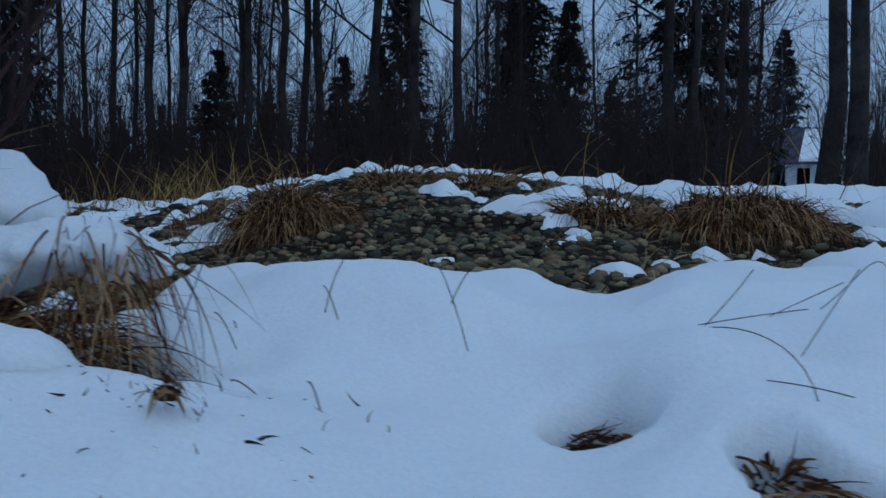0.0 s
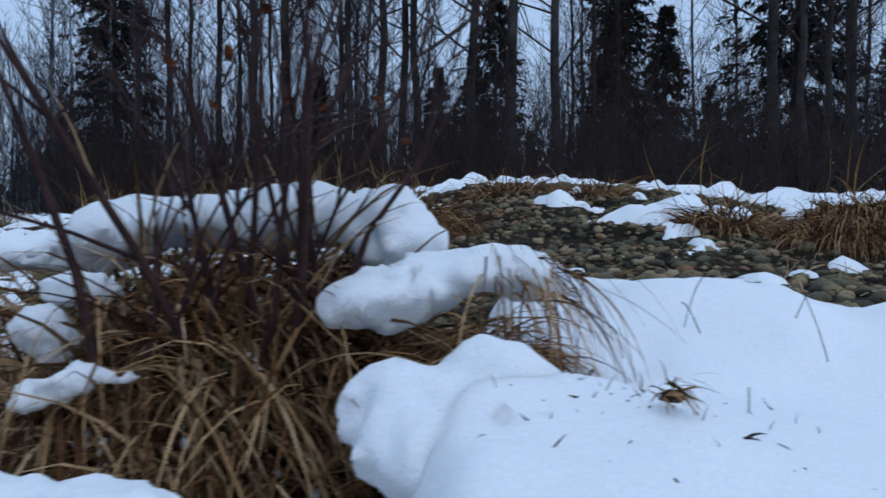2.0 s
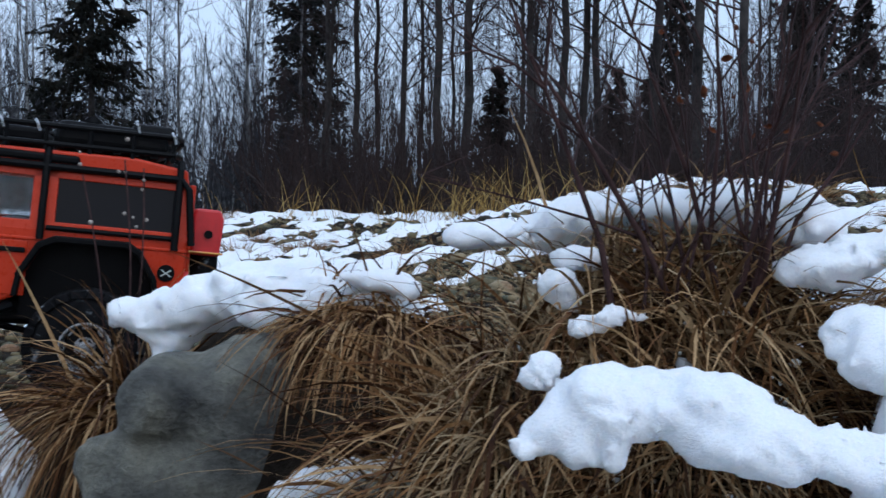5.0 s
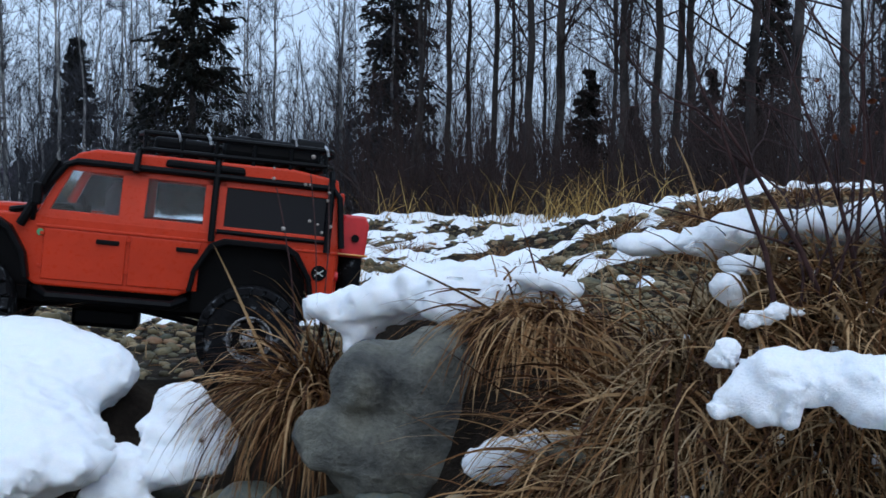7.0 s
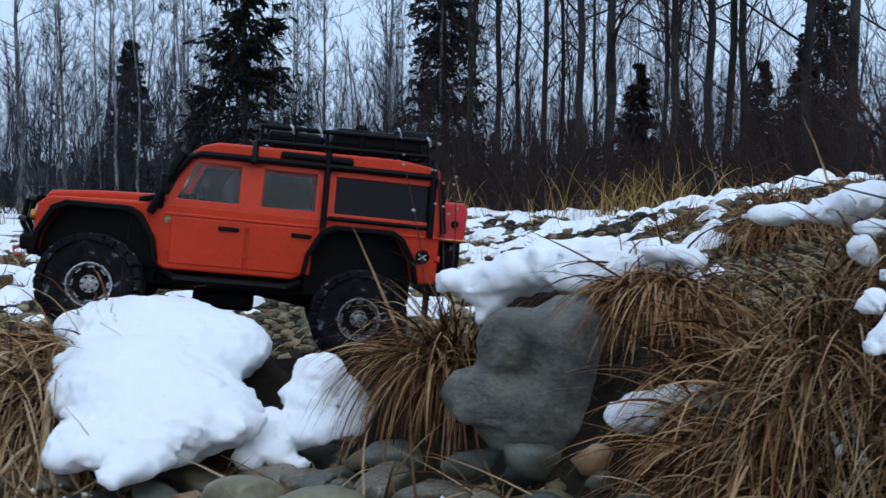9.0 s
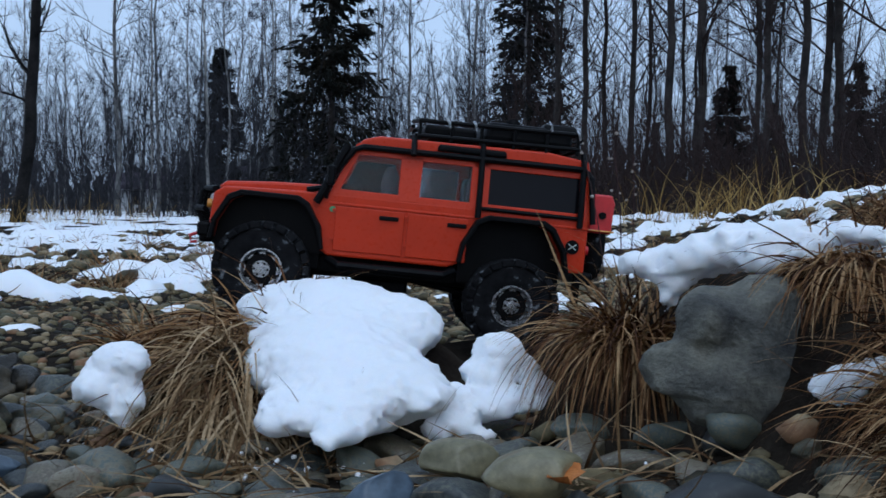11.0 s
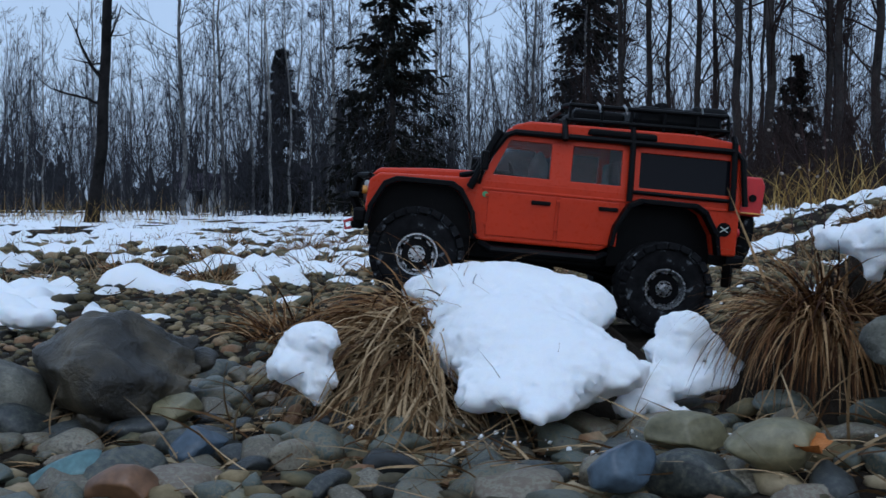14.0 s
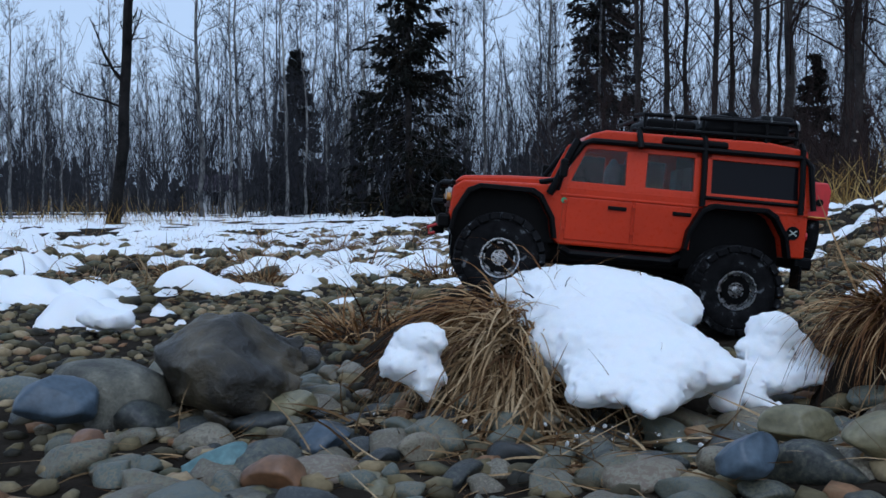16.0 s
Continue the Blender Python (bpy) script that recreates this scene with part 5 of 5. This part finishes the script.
# front bumper, guard and winch
part("front_bumper", box((0.238, -0.088, 0.128), (0.256, 0.088, 0.148), 0.004), BLACK, truck)
for y in (-0.05, -0.017, 0.017, 0.05):
    part("guard_tube", rod([(0.252, y, 0.142), (0.262, y, 0.16), (0.258, y, 0.187), (0.246, y, 0.196)], 0.0038), BLACK, truck)
for z, x in ((0.165, 0.262), (0.192, 0.252)):
    part("guard_bar", rod([(x - 0.014, -0.082, z), (x, -0.06, z), (x, 0.06, z), (x - 0.014, 0.082, z)], 0.0038), BLACK, truck)
part("winch", box((0.244, -0.025, 0.118), (0.262, 0.025, 0.134), 0.003), BLACK, truck)
part("tow_hook", rod([(0.256, 0.06, 0.132), (0.268, 0.06, 0.127), (0.266, 0.06, 0.118), (0.258, 0.06, 0.12)], 0.0025, 6), REDCAN, truck)
part("rear_bumper", box((-0.276, -0.085, 0.112), (-0.25, 0.085, 0.13), 0.004), BLACK, truck)
for side in (1, -1):
    part("mud_flap", box((-0.254, side * 0.092 - 0.022, 0.085), (-0.251, side * 0.092 + 0.012, 0.118)), BLACK, truck)

# roof rack with its load
for side in (1, -1):
    for z in (0.291, 0.311):
        part("rack_rail", rod([(-0.014, side * 0.05, z), (-0.02, side * 0.077, z), (-0.24, side * 0.077, z + 0.004), (-0.248, side * 0.05, z + 0.004)], 0.0032), BLACK, truck)
    for x in (-0.022, -0.065, -0.105, -0.15, -0.195, -0.238):
        part("rack_post", rod([(x, side * 0.077, 0.286), (x, side * 0.077, 0.312)], 0.0026, 6), BLACK, truck)
for k in range(12):
    x = -0.02 - k * 0.0198
    part("rack_slat", box((x - 0.004, -0.077, 0.289), (x + 0.004, 0.077, 0.293)), BLACK, truck)
for x, z in ((-0.014, 0.305), (-0.248, 0.31)):
    part("rack_end", rod([(x, -0.05, z), (x, 0.05, z)], 0.0032), BLACK, truck)
part("luggage_bag", box((-0.235, -0.07, 0.292), (-0.11, 0.07, 0.322), 0.01, 3, (0.05, 0.05)), BLACK, truck, "black soft luggage bag on the rack")
part("luggage_box", box((-0.102, -0.06, 0.292), (-0.03, 0.055, 0.310), 0.006, 3), BLACK, truck, "black tool box on the rack")
part("luggage_roll", disc((-0.15, 0.0, 0.319), 0.010, 0.12, "y", 18, 0.003), BLACK, truck, smooth=True)
part("luggage_cover", box((-0.242, -0.066, 0.312), (-0.19, 0.066, 0.328), 0.006, 3, (0.1, 0.1)), BLACK, truck)
for x, z in ((-0.098, 0.313), (-0.062, 0.313), (-0.2, 0.324), (-0.24, 0.316)):
    part("strap_hook", rod([(x, 0.0785, z - 0.008), (x + 0.002, 0.081, z), (x + 0.005, 0.078, z + 0.004)], 0.0016, 6), CHROME, truck, "small bright strap hook")

# wheels
def tyre_bm(r, w):
    """A fat tyre with rounded shoulders and a hollow for the rim."""
    sec = [(0.44, -0.42), (0.55, -0.5), (0.84, -0.5), (0.95, -0.44), (0.97, -0.2), (0.975, 0.2), (0.95, 0.44), (0.84, 0.5), (0.55, 0.5), (0.44, 0.42)]
    n, bm = 48, bmesh.new()
    rings = [[bm.verts.new((math.cos(a) * k * r, s * w, math.sin(a) * k * r)) for k, s in sec] for a in (i * 2 * math.pi / n for i in range(n))]
    for i in range(n):
        a, b = rings[i], rings[(i + 1) % n]
        for j in range(len(sec) - 1):
            bm.faces.new((a[j], a[j + 1], b[j + 1], b[j]))
    bmesh.ops.recalc_face_normals(bm, faces=bm.faces[:])
    return bm


def tread_bm(r, w, k):
    """One row of tread blocks round the tyre."""
    bm = bmesh.new()
    n = 22
    for i in range(n):
        a = (i + (0.5 if k % 2 else 0)) * 2 * math.pi / n
        b = box((-0.0068, -0.012, -0.004), (0.0068, 0.012, 0.0045), 0.0008, 1)
        m = Matrix.Rotation(-a, 4, "Y") @ Matrix.Translation((0, (k - 1.5) * w * 0.235, r * 0.962)) @ Matrix.Rotation(radians(18 if k in (0, 2) else -18), 4, "Z")
        me = bpy.data.meshes.new("block")
        b.to_mesh(me)
        b.free()
        me.transform(m)
        bm.from_mesh(me)
        bpy.data.meshes.remove(me)
    return bm


def rim_bm(r, w):
    """A dished rim with eight round openings."""
    bm = bmesh.new()
    n = 64
    rows = []
    for k, s in ((1.0, 0.5), (0.93, 0.5), (0.86, 0.38), (0.80, 0.30), (0.42, 0.30), (0.40, 0.38), (0.2, 0.38)):
        rows.append([bm.verts.new((math.cos(i * 2 * math.pi / n) * k * r, s * w, math.sin(i * 2 * math.pi / n) * k * r)) for i in range(n)])
    for j in range(len(rows) - 1):
        for i in range(n):
            if j == 3 and (i % 8) in (2, 3, 4, 5):
                continue
            bm.faces.new((rows[j][i], rows[j][(i + 1) % n], rows[j + 1][(i + 1) % n], rows[j + 1][i]))
    bm.faces.new(rows[-1])
    back = [bm.verts.new((math.cos(i * 2 * math.pi / n) * r, -0.5 * w, math.sin(i * 2 * math.pi / n) * r)) for i in range(n)]
    for i in range(n):
        bm.faces.new((rows[0][i], rows[0][(i + 1) % n], back[(i + 1) % n], back[i]))
    bmesh.ops.recalc_face_normals(bm, faces=bm.faces[:])
    bmesh.ops.solidify(bm, geom=bm.faces[:], thickness=0.0012)
    return bm


def wheel(x, y, z, side):
    wh = part("wheel", disc((0, 0, 0), 0.02, 0.03, "y", 20), BLACK, truck)
    part("tyre", tyre_bm(0.06, 0.046), RUBBER, wh, "black knobbly rubber tyre with frost", True)
    for k in range(4):
        part("tread", tread_bm(0.06, 0.046, k), RUBBER, wh)
    part("rim", rim_bm(0.0275, 0.042), CHROME, wh, "bright silver rim with round openings")
    for i in range(16):
        a = i * math.pi / 8
        part("rim_bolt", disc((math.cos(a) * 0.0264, 0.0215, math.sin(a) * 0.0264), 0.0016, 0.003, "y", 6), CHROME, wh)
    for i in range(6):
        a = i * math.pi / 3
        part("lug_nut", disc((math.cos(a) * 0.0085, 0.017, math.sin(a) * 0.0085), 0.0016, 0.004, "y", 6), BLACK, wh)
    part("hub_cap", disc((0, 0.017, 0), 0.005, 0.01, "y", 14, 0.001), CHROME, wh)
    wh.matrix_local = pose(x, y, z, 0, 0, 0 if side > 0 else 180)
    return wh


for x, z in ((FRONT, 0.094), (REAR, 0.077)):
    for side in (1, -1):
        wheel(x, side * 0.088, z, side)
    part("axle", rod([(x, -0.08, z), (x, 0.08, z)], 0.009), BLACK, truck)
    for side in (1, -1):
        part("shock_absorber", rod([(x - 0.02, side * 0.05, z), (x - 0.028, side * 0.048, 0.15)], 0.007), BLACK, truck)
        part("link_rod", rod([(x, side * 0.04, z - 0.004), (0.03 if x > 0 else -0.03, side * 0.035, 0.094)], 0.004, 6), BLACK, truck)
part("spare_tyre", disc((-0.285, -0.012, 0.165), 0.055, 0.034, "x", 36, 0.008), RUBBER, truck, "black spare tyre on the rear door", True)
can = part("fuel_can", profile([(-0.268, 0.185), (-0.301, 0.185), (-0.303, 0.228), (-0.298, 0.239), (-0.272, 0.239), (-0.267, 0.232)], 0.012, 0.062, 0.003), REDCAN, truck, "red plastic fuel can on the tail")
part("can_cap", disc((-0.286, 0.0635, 0.21), 0.005, 0.004, "y", 14), BLACK, can)
part("can_strap", rod([(-0.266, 0.0635, 0.1885), (-0.304, 0.0635, 0.1885)], 0.0014, 6), AMBER, can)


# ---- the shrub and small stalks ----
def shrub(at, stems, length, label, seed):
    rs = np.random.RandomState(seed)
    ob = new("shrub")
    ob.location = at
    for k in range(stems):
        pile = Pile()
        a = rs.rand() * 2 * np.pi
        w = np.array([np.cos(a) * rs.uniform(0.05, 0.6), np.sin(a) * 0.35, 1.0])
        o = np.array([rs.uniform(-0.022, 0.022), rs.uniform(-0.01, 0.01), -0.02])
        limb(pile, rs, o, w / np.linalg.norm(w), length * rs.uniform(0.6, 1.15), rs.uniform(0.0007, 0.0017), 2, 6, 0.2, 3)
        linked("stem", pile.mesh("stem", SHRUB), ob)
    for k in range(9):
        bm = bmesh.new()
        bmesh.ops.create_grid(bm, x_segments=3, y_segments=4, size=1)
        sz = rs.uniform(0.0014, 0.003)
        for v in bm.verts:
            u = v.co.y
            v.co = (v.co.x * sz * 0.55 * math.sqrt(max(0.03, 1 - u * u)), u * sz, sz * (0.5 * v.co.x ** 2 + 0.3 * u * u))
        leaf = part("leaf", bm, LEAF, ob, "curled orange brown dead leaf", True)
        leaf.matrix_basis = pose(rs.uniform(0.0, 0.05), rs.uniform(-0.02, 0.02), rs.uniform(0.05, 0.11), rs.uniform(0, 360), rs.uniform(0, 360), rs.uniform(0, 360))
    return tagged(ob, label, "shrub")


SHRUB = varied("shrub_bark", [(0.3, (0.018, 0.009, 0.009)), (0.7, (0.07, 0.036, 0.032))], 90, 0.6, 700, 0.3, 0.0004)
LEAF = varied("dead_leaf", [(0.3, (0.06, 0.018, 0.009)), (0.7, (0.17, 0.055, 0.02))], 200, 0.7, 900, 0.3, 0.0004)
shrub((-0.150, 0.215, 0.200), 17, 0.155, "leafless dark red shrub growing out of a tussock", 3)
shrub((-0.180, 0.212, 0.206), 4, 0.13, "thin dark forked shrub stems in snow", 8)


def stalks(name, items, r, label, mat):
    for n, path in enumerate(items):
        p = np.array(path)
        u, k = np.linspace(0, len(p) - 1, 13), np.arange(len(p))
        fit = [np.polyval(np.polyfit(k, p[:, i], len(p) - 1), u) for i in range(3)]
        ob = part(name, rod([tuple(q) for q in np.array(fit).T], r, 5), mat)
        tagged(ob, label, "stalk")


stalks("stalk", [[(0.056, 0.236, 0.196), (0.075, 0.240, 0.199), (0.095, 0.243, 0.2015)], [(0.056, 0.234, 0.195), (0.068, 0.224, 0.199), (0.076, 0.208, 0.197), (0.0785, 0.193, 0.188)], [(0.072, 0.205, 0.19), (0.081, 0.203, 0.189), (0.089, 0.20, 0.1875)],
    [(0.063, 0.24, 0.192), (0.075, 0.245, 0.203), (0.083, 0.25, 0.211)], [(0.08, 0.25, 0.195), (0.1, 0.256, 0.203), (0.112, 0.262, 0.207)], [(0.085, 0.226, 0.188), (0.097, 0.236, 0.2), (0.108, 0.243, 0.212)], [(0.1, 0.262, 0.196), (0.113, 0.262, 0.206), (0.12, 0.26, 0.213), (0.124, 0.257, 0.205)],
    [(-0.062, 0.213, 0.186), (-0.060, 0.23, 0.203), (-0.058, 0.25, 0.222)], [(0.06, 0.217, 0.194), (0.064, 0.216, 0.194)], [(0.008, 0.235, 0.190), (0.004, 0.236, 0.203), (0.0, 0.238, 0.212)], [(-0.03, 0.247, 0.194), (-0.027, 0.247, 0.207), (-0.023, 0.248, 0.214)]], 0.00014, "thin dry brown stalk sticking out of snow", TWIG)
# dark mounds added in the hollows stand in for shade under the snow lip
tussock((0.037, 0.212), (0.010, 0.006), 90, 0.011, "matted brown grass on a shade-dark mound in a melted snow hollow", 61, (0.9, -0.1), -0.35, 0.2, 0.0006, None, True, 0.1735, 0.3)
tussock((0.071, 0.182), (0.012, 0.009), 200, 0.018, "brown grass on a shade-dark mound under a snow edge", 62, (0.4, -0.4), -0.2, 1.6, 0.0008, None, True, 0.170)
tussock((0.094, 0.160), (0.013, 0.012), 160, 0.018, "brown grass on a shade-dark mound below a melted snow edge", 64, (0.3, -0.4), -0.2, 1.6, 0.0008, None, True, 0.158)
tussock((-0.03, 0.185), (0.006, 0.005), 60, 0.02, "tiny brown grass tips in snow", 63, (0, -0.2), 0.5, 1.5, 0.0007, None, False)

rnd = random.Random(23)
loose = []
for k in range(8):
    x, y = rnd.gauss(-0.045, 0.022), rnd.uniform(0.185, 0.26)
    z, a = float(bank_snow(x, y)), rnd.uniform(0, 6.3)
    dx, dy, up = math.cos(a) * 0.008, math.sin(a) * 0.008, rnd.uniform(0.002, 0.014)
    loose.append([(x, y, z - 0.002), (x + dx * 0.6, y + dy * 0.6, z + up * 0.7), (x + dx, y + dy, z + up)])
stalks("stalk", loose, 0.00016, "short dry brown stalk poking out of snow", TWIG)

# ---- buildings behind the trees ----
def house(name, at, turn, size, wall_mat, roof_mat, label, openings, snowy=0.0):
    """A gabled house: walls, two roof slopes, snow on one, and its windows and doors. openings: side, place along it, height, width, tall, kind."""
    w, d, h, rise = size
    ob = new(name)
    for sy in (1, -1):
        part("wall", box((-w / 2, sy * d / 2 - 0.08, -1.2), (w / 2, sy * d / 2 + 0.08, h)), wall_mat, ob)
    for sx in (1, -1):
        pts = [(-d / 2 + 0.08, -1.2), (d / 2 - 0.08, -1.2), (d / 2 - 0.08, h), (0, h + rise), (-d / 2 + 0.08, h)]
        bm = profile(pts, sx * w / 2 - 0.08, sx * w / 2 + 0.08)
        bmesh.ops.rotate(bm, cent=(0, 0, 0), matrix=Matrix.Rotation(radians(90), 3, "Z"), verts=bm.verts)
        part("gable_wall", bm, wall_mat, ob)
    for sy in (1, -1):
        pts = [(sy * (d / 2 + 0.4), h - 0.4 * rise / (d / 2)), (0, h + rise), (0, h + rise + 0.12), (sy * (d / 2 + 0.4), h - 0.4 * rise / (d / 2) + 0.12)]
        bm = profile(pts, -w / 2 - 0.35, w / 2 + 0.35)
        bmesh.ops.rotate(bm, cent=(0, 0, 0), matrix=Matrix.Rotation(radians(90), 3, "Z"), verts=bm.verts)
        roof = part("roof", bm, roof_mat, ob)
        if snowy:
            a, b = (sy * (d / 2 + 0.38), h - 0.38 * rise / (d / 2) + 0.13), (sy * d * 0.06, h + rise * 0.88 + 0.13)
            bm = profile([a, b, (b[0], b[1] + 0.1), (a[0], a[1] + 0.12)], -w / 2 - 0.3, w / 2 * (2 * snowy - 1))
            bmesh.ops.rotate(bm, cent=(0, 0, 0), matrix=Matrix.Rotation(radians(90), 3, "Z"), verts=bm.verts)
            part("roof_snow", bm, SNOW, roof, "patch of snow on the roof")
    for side, u, z, ww, hh, kind in openings:
        if side == "front":
            lo, hi = (u - ww / 2, -d / 2 - 0.12, z), (u + ww / 2, -d / 2 - 0.02, z + hh)
        else:
            lo, hi = (-w / 2 - 0.12, u - ww / 2, z), (-w / 2 - 0.02, u + ww / 2, z + hh)
        part(kind, box(lo, hi, 0.02), DARKGLASS, ob)
    ob.matrix_world = pose(*at, 0, 0, turn)
    return tagged(ob, label, "house")


PALEWALL = varied("pale_siding", [(0.3, (0.45, 0.48, 0.52)), (0.7, (0.65, 0.67, 0.7))], 1.5, 0.8, 12, 0.3, 0.02)
SHINGLE = varied("grey_shingle", [(0.3, (0.05, 0.045, 0.06)), (0.7, (0.12, 0.10, 0.125))], 2.0, 0.9, 14, 0.5, 0.03)
LOGWALL = varied("weathered_boards", [(0.3, (0.10, 0.10, 0.11)), (0.7, (0.2, 0.19, 0.2))], 1.2, 0.9, 10, 0.4, 0.02)
house("house", (*polar(-21.9, 52), 1.1), -28, (3.0, 3.6, 1.5, 1.5), PALEWALL, SHINGLE, "pale blue house with patchy snow on its grey roof", [("side", 0.4, 0.0, 0.7, 0.9, "window"), ("front", -0.7, -0.2, 0.6, 1.2, "door"), ("front", 0.6, 0.2, 0.7, 0.8, "window")], 0.8)
house("cabin", (*polar(41.0, 46), 0.6), 30, (2.6, 2.2, 0.6, 0.9), LOGWALL, SHINGLE, "small weathered cabin with a dull purple roof", [("front", 0.0, -0.2, 0.5, 0.5, "window")])
house("shed", (*polar(33.7, 44), 0.7), 34, (3.4, 1.8, 0.35, 0.4), LOGWALL, SHINGLE, "low shed with snow on its flat roof", [("front", 0.6, -0.3, 0.4, 0.4, "window")], 1.0)
house("shed", (*polar(46.8, 44), 0.5), 50, (1.6, 1.4, 0.7, 0.4), PALEWALL, SHINGLE, "small white shed between the aspens", [("front", 0.0, -0.2, 0.4, 0.6, "door")])

# tufts standing in the snow of the field
rnd = random.Random(12)
for k in range(26):
    yaw, far = rnd.uniform(26, 62), rnd.uniform(2.6, 9.0)
    tussock(polar(yaw, far), (0.10, 0.07), 110, 0.13, "low dry grass tuft standing in snow", 300 + k, (0, 0), 0.8, 1.8, 0.004, None, False)


def litter(name, count, place, length, width, label, seed, mat, up):
    """Loose blades lying or standing over a stretch of ground."""
    rs = np.random.RandomState(seed)
    x, y = place(rs, count)
    st = np.stack([x, y, ground_height(x, y) + 0.004], 1)
    d = np.stack([rs.normal(size=count), rs.normal(size=count), np.abs(rs.normal(size=count)) * up + 0.1], 1)
    ob = new(name, blades(name, st, d, length * (0.4 + rs.rand(count)), width * (0.5 + rs.rand(count)), 1.2 * rs.rand(count), seed, mat, 5, 0.4))
    return tagged(ob, label, "grass", kind="stuff")


def field_place(rs, n):
    yaw, far = np.radians(rs.uniform(8, 64, n)), 2.6 + 8.0 * rs.rand(n) ** 1.4
    return -0.3 - np.sin(yaw) * far, -0.2 + np.cos(yaw) * far


litter("field_grass", 4200, field_place, 0.075, 0.003, "thin dead grass standing in the snowy field", 71, STRAW, 2.0)
litter("grass_litter", 5200, lambda rs, n: (rs.uniform(-2.6, 1.7, n), 0.95 + 2.7 * rs.rand(n)), 0.05, 0.0022, "dead grass and straw lying between the stones of the bar", 74, STRAW, 0.35)
litter("grass_litter", 420, lambda rs, n: (-0.86 + rs.normal(size=n) * 0.13, 0.2 + rs.normal(size=n) * 0.05), 0.09, 0.0022, "loose straw lying on pebbles below a hummock", 72, STRAW, 0.25)
litter("grass_litter", 260, lambda rs, n: (-0.95 + rs.normal(size=n) * 0.22, 0.06 + rs.normal(size=n) * 0.1), 0.06, 0.0016, "thin straw caught between river stones", 75, STRAW, 0.15)
litter("grass_litter", 160, lambda rs, n: (-0.5 + rs.normal(size=n) * 0.08, 0.24 + rs.normal(size=n) * 0.06), 0.08, 0.002, "loose straw lying on pebbles below a boulder", 73, STRAW, 0.5)

rs = np.random.RandomState(31)
sx, sy = -0.045 + rs.normal(size=110) * 0.02, 0.168 + rs.normal(size=110) * 0.016
st = np.stack([sx, sy, bank_snow(sx, sy)], 1)
tagged(new("seed_specks", blades("seed_specks", st, rs.normal(size=(110, 3)) + (0, 0, 0.6), 0.0007 + 0.004 * rs.rand(110) ** 2, 0.0002 + 0.0005 * rs.rand(110), 0.5 * rs.rand(110), 31, TWIG, 3, 0.5)), "dark seeds and grass bits scattered on snow", "seeds", kind="stuff")

# frost crumbs in the grass
CRUMBS = [rock_mesh("crumb", 400 + k, (1, 0.8, 0.6), 1, 0.3, 3, SNOW) for k in range(4)]
rs = np.random.RandomState(41)
cx, cy = np.concatenate([rs.normal(-0.17, 0.045, 330), rs.normal(-0.8, 0.12, 60)]), np.concatenate([rs.normal(0.165, 0.03, 330), rs.normal(0.22, 0.04, 60)])
tagged(scattered("snow_crumbs", CRUMBS, rs.randint(0, 4, 390), np.stack([cx, cy, ground_height(cx, cy) + rs.uniform(0.002, 0.021, 390)], 1), 0.0008 + 0.0037 * rs.rand(390) ** 3, SNOW, 42, 90), "small white snow crumbs caught in grass and stones", "snow", kind="stuff")


def seed_stem(at, top, heads, seed):
    """A dry stem with pale round seed heads."""
    rs = np.random.RandomState(seed)
    ob = new("dry_stem")
    ob.location = at
    d = np.array(top) - np.array(at)
    path = [d * k + np.array([0.006 * math.sin(3 * k), 0.004 * k, 0]) for k in np.linspace(0, 1, 6)]
    part("stem", rod(path, 0.0006, 5), SHRUB, ob)
    for k in range(heads):
        bm = bmesh.new()
        bmesh.ops.create_icosphere(bm, subdivisions=2, radius=rs.uniform(0.001, 0.0019))
        for v in bm.verts:
            v.co *= 1 + 0.2 * float(NZ(v.co.x * 900, v.co.y * 900, v.co.z * 900))
        bmesh.ops.translate(bm, vec=path[-1 - k % 2] + rs.normal(size=3) * (0.005, 0.004, 0.008), verts=bm.verts)
        part("seed_head", bm, PALESEED, ob, "pale dry seed head", True)
    return tagged(ob, "thin dry stem with pale round seed heads", "stalk")


PALESEED = varied("pale_seed", [(0.3, (0.2, 0.16, 0.13)), (0.7, (0.45, 0.4, 0.35))], 300, 0.8, 900, 0.3, 0.0003)
seed_stem((-0.562, 0.44, 0.09), (-0.578, 0.46, 0.262), 5, 1)
seed_stem((-0.558, 0.435, 0.09), (-0.555, 0.45, 0.255), 4, 2)
seed_stem((-0.57, 0.43, 0.09), (-0.60, 0.44, 0.25), 3, 3)

ORANGELEAF = varied("orange_leaf", [(0.3, (0.3, 0.09, 0.02)), (0.7, (0.5, 0.19, 0.05))], 90, 0.6, 500, 0.4, 0.0006)
leaf_bm = bmesh.new()
bmesh.ops.create_grid(leaf_bm, x_segments=8, y_segments=8, size=1)
for v in leaf_bm.verts:
    u, w = v.co.x, v.co.y
    v.co = (u * 0.014 * math.sqrt(max(0.02, 1 - w * w)) * (1 + 0.15 * math.sin(9 * w)), w * 0.019, 0.004 * (u * u + 0.6 * w * w) + 0.0015 * math.sin(5 * u))
fallen = part("fallen_leaf", leaf_bm, ORANGELEAF, None, "", True)
fallen.matrix_world = pose(-0.51, 0.17, float(ground_height(-0.51, 0.17)) + 0.026, 8, -12, 40)
tagged(fallen, "curled orange dead leaf lying on pebbles", "leaf")
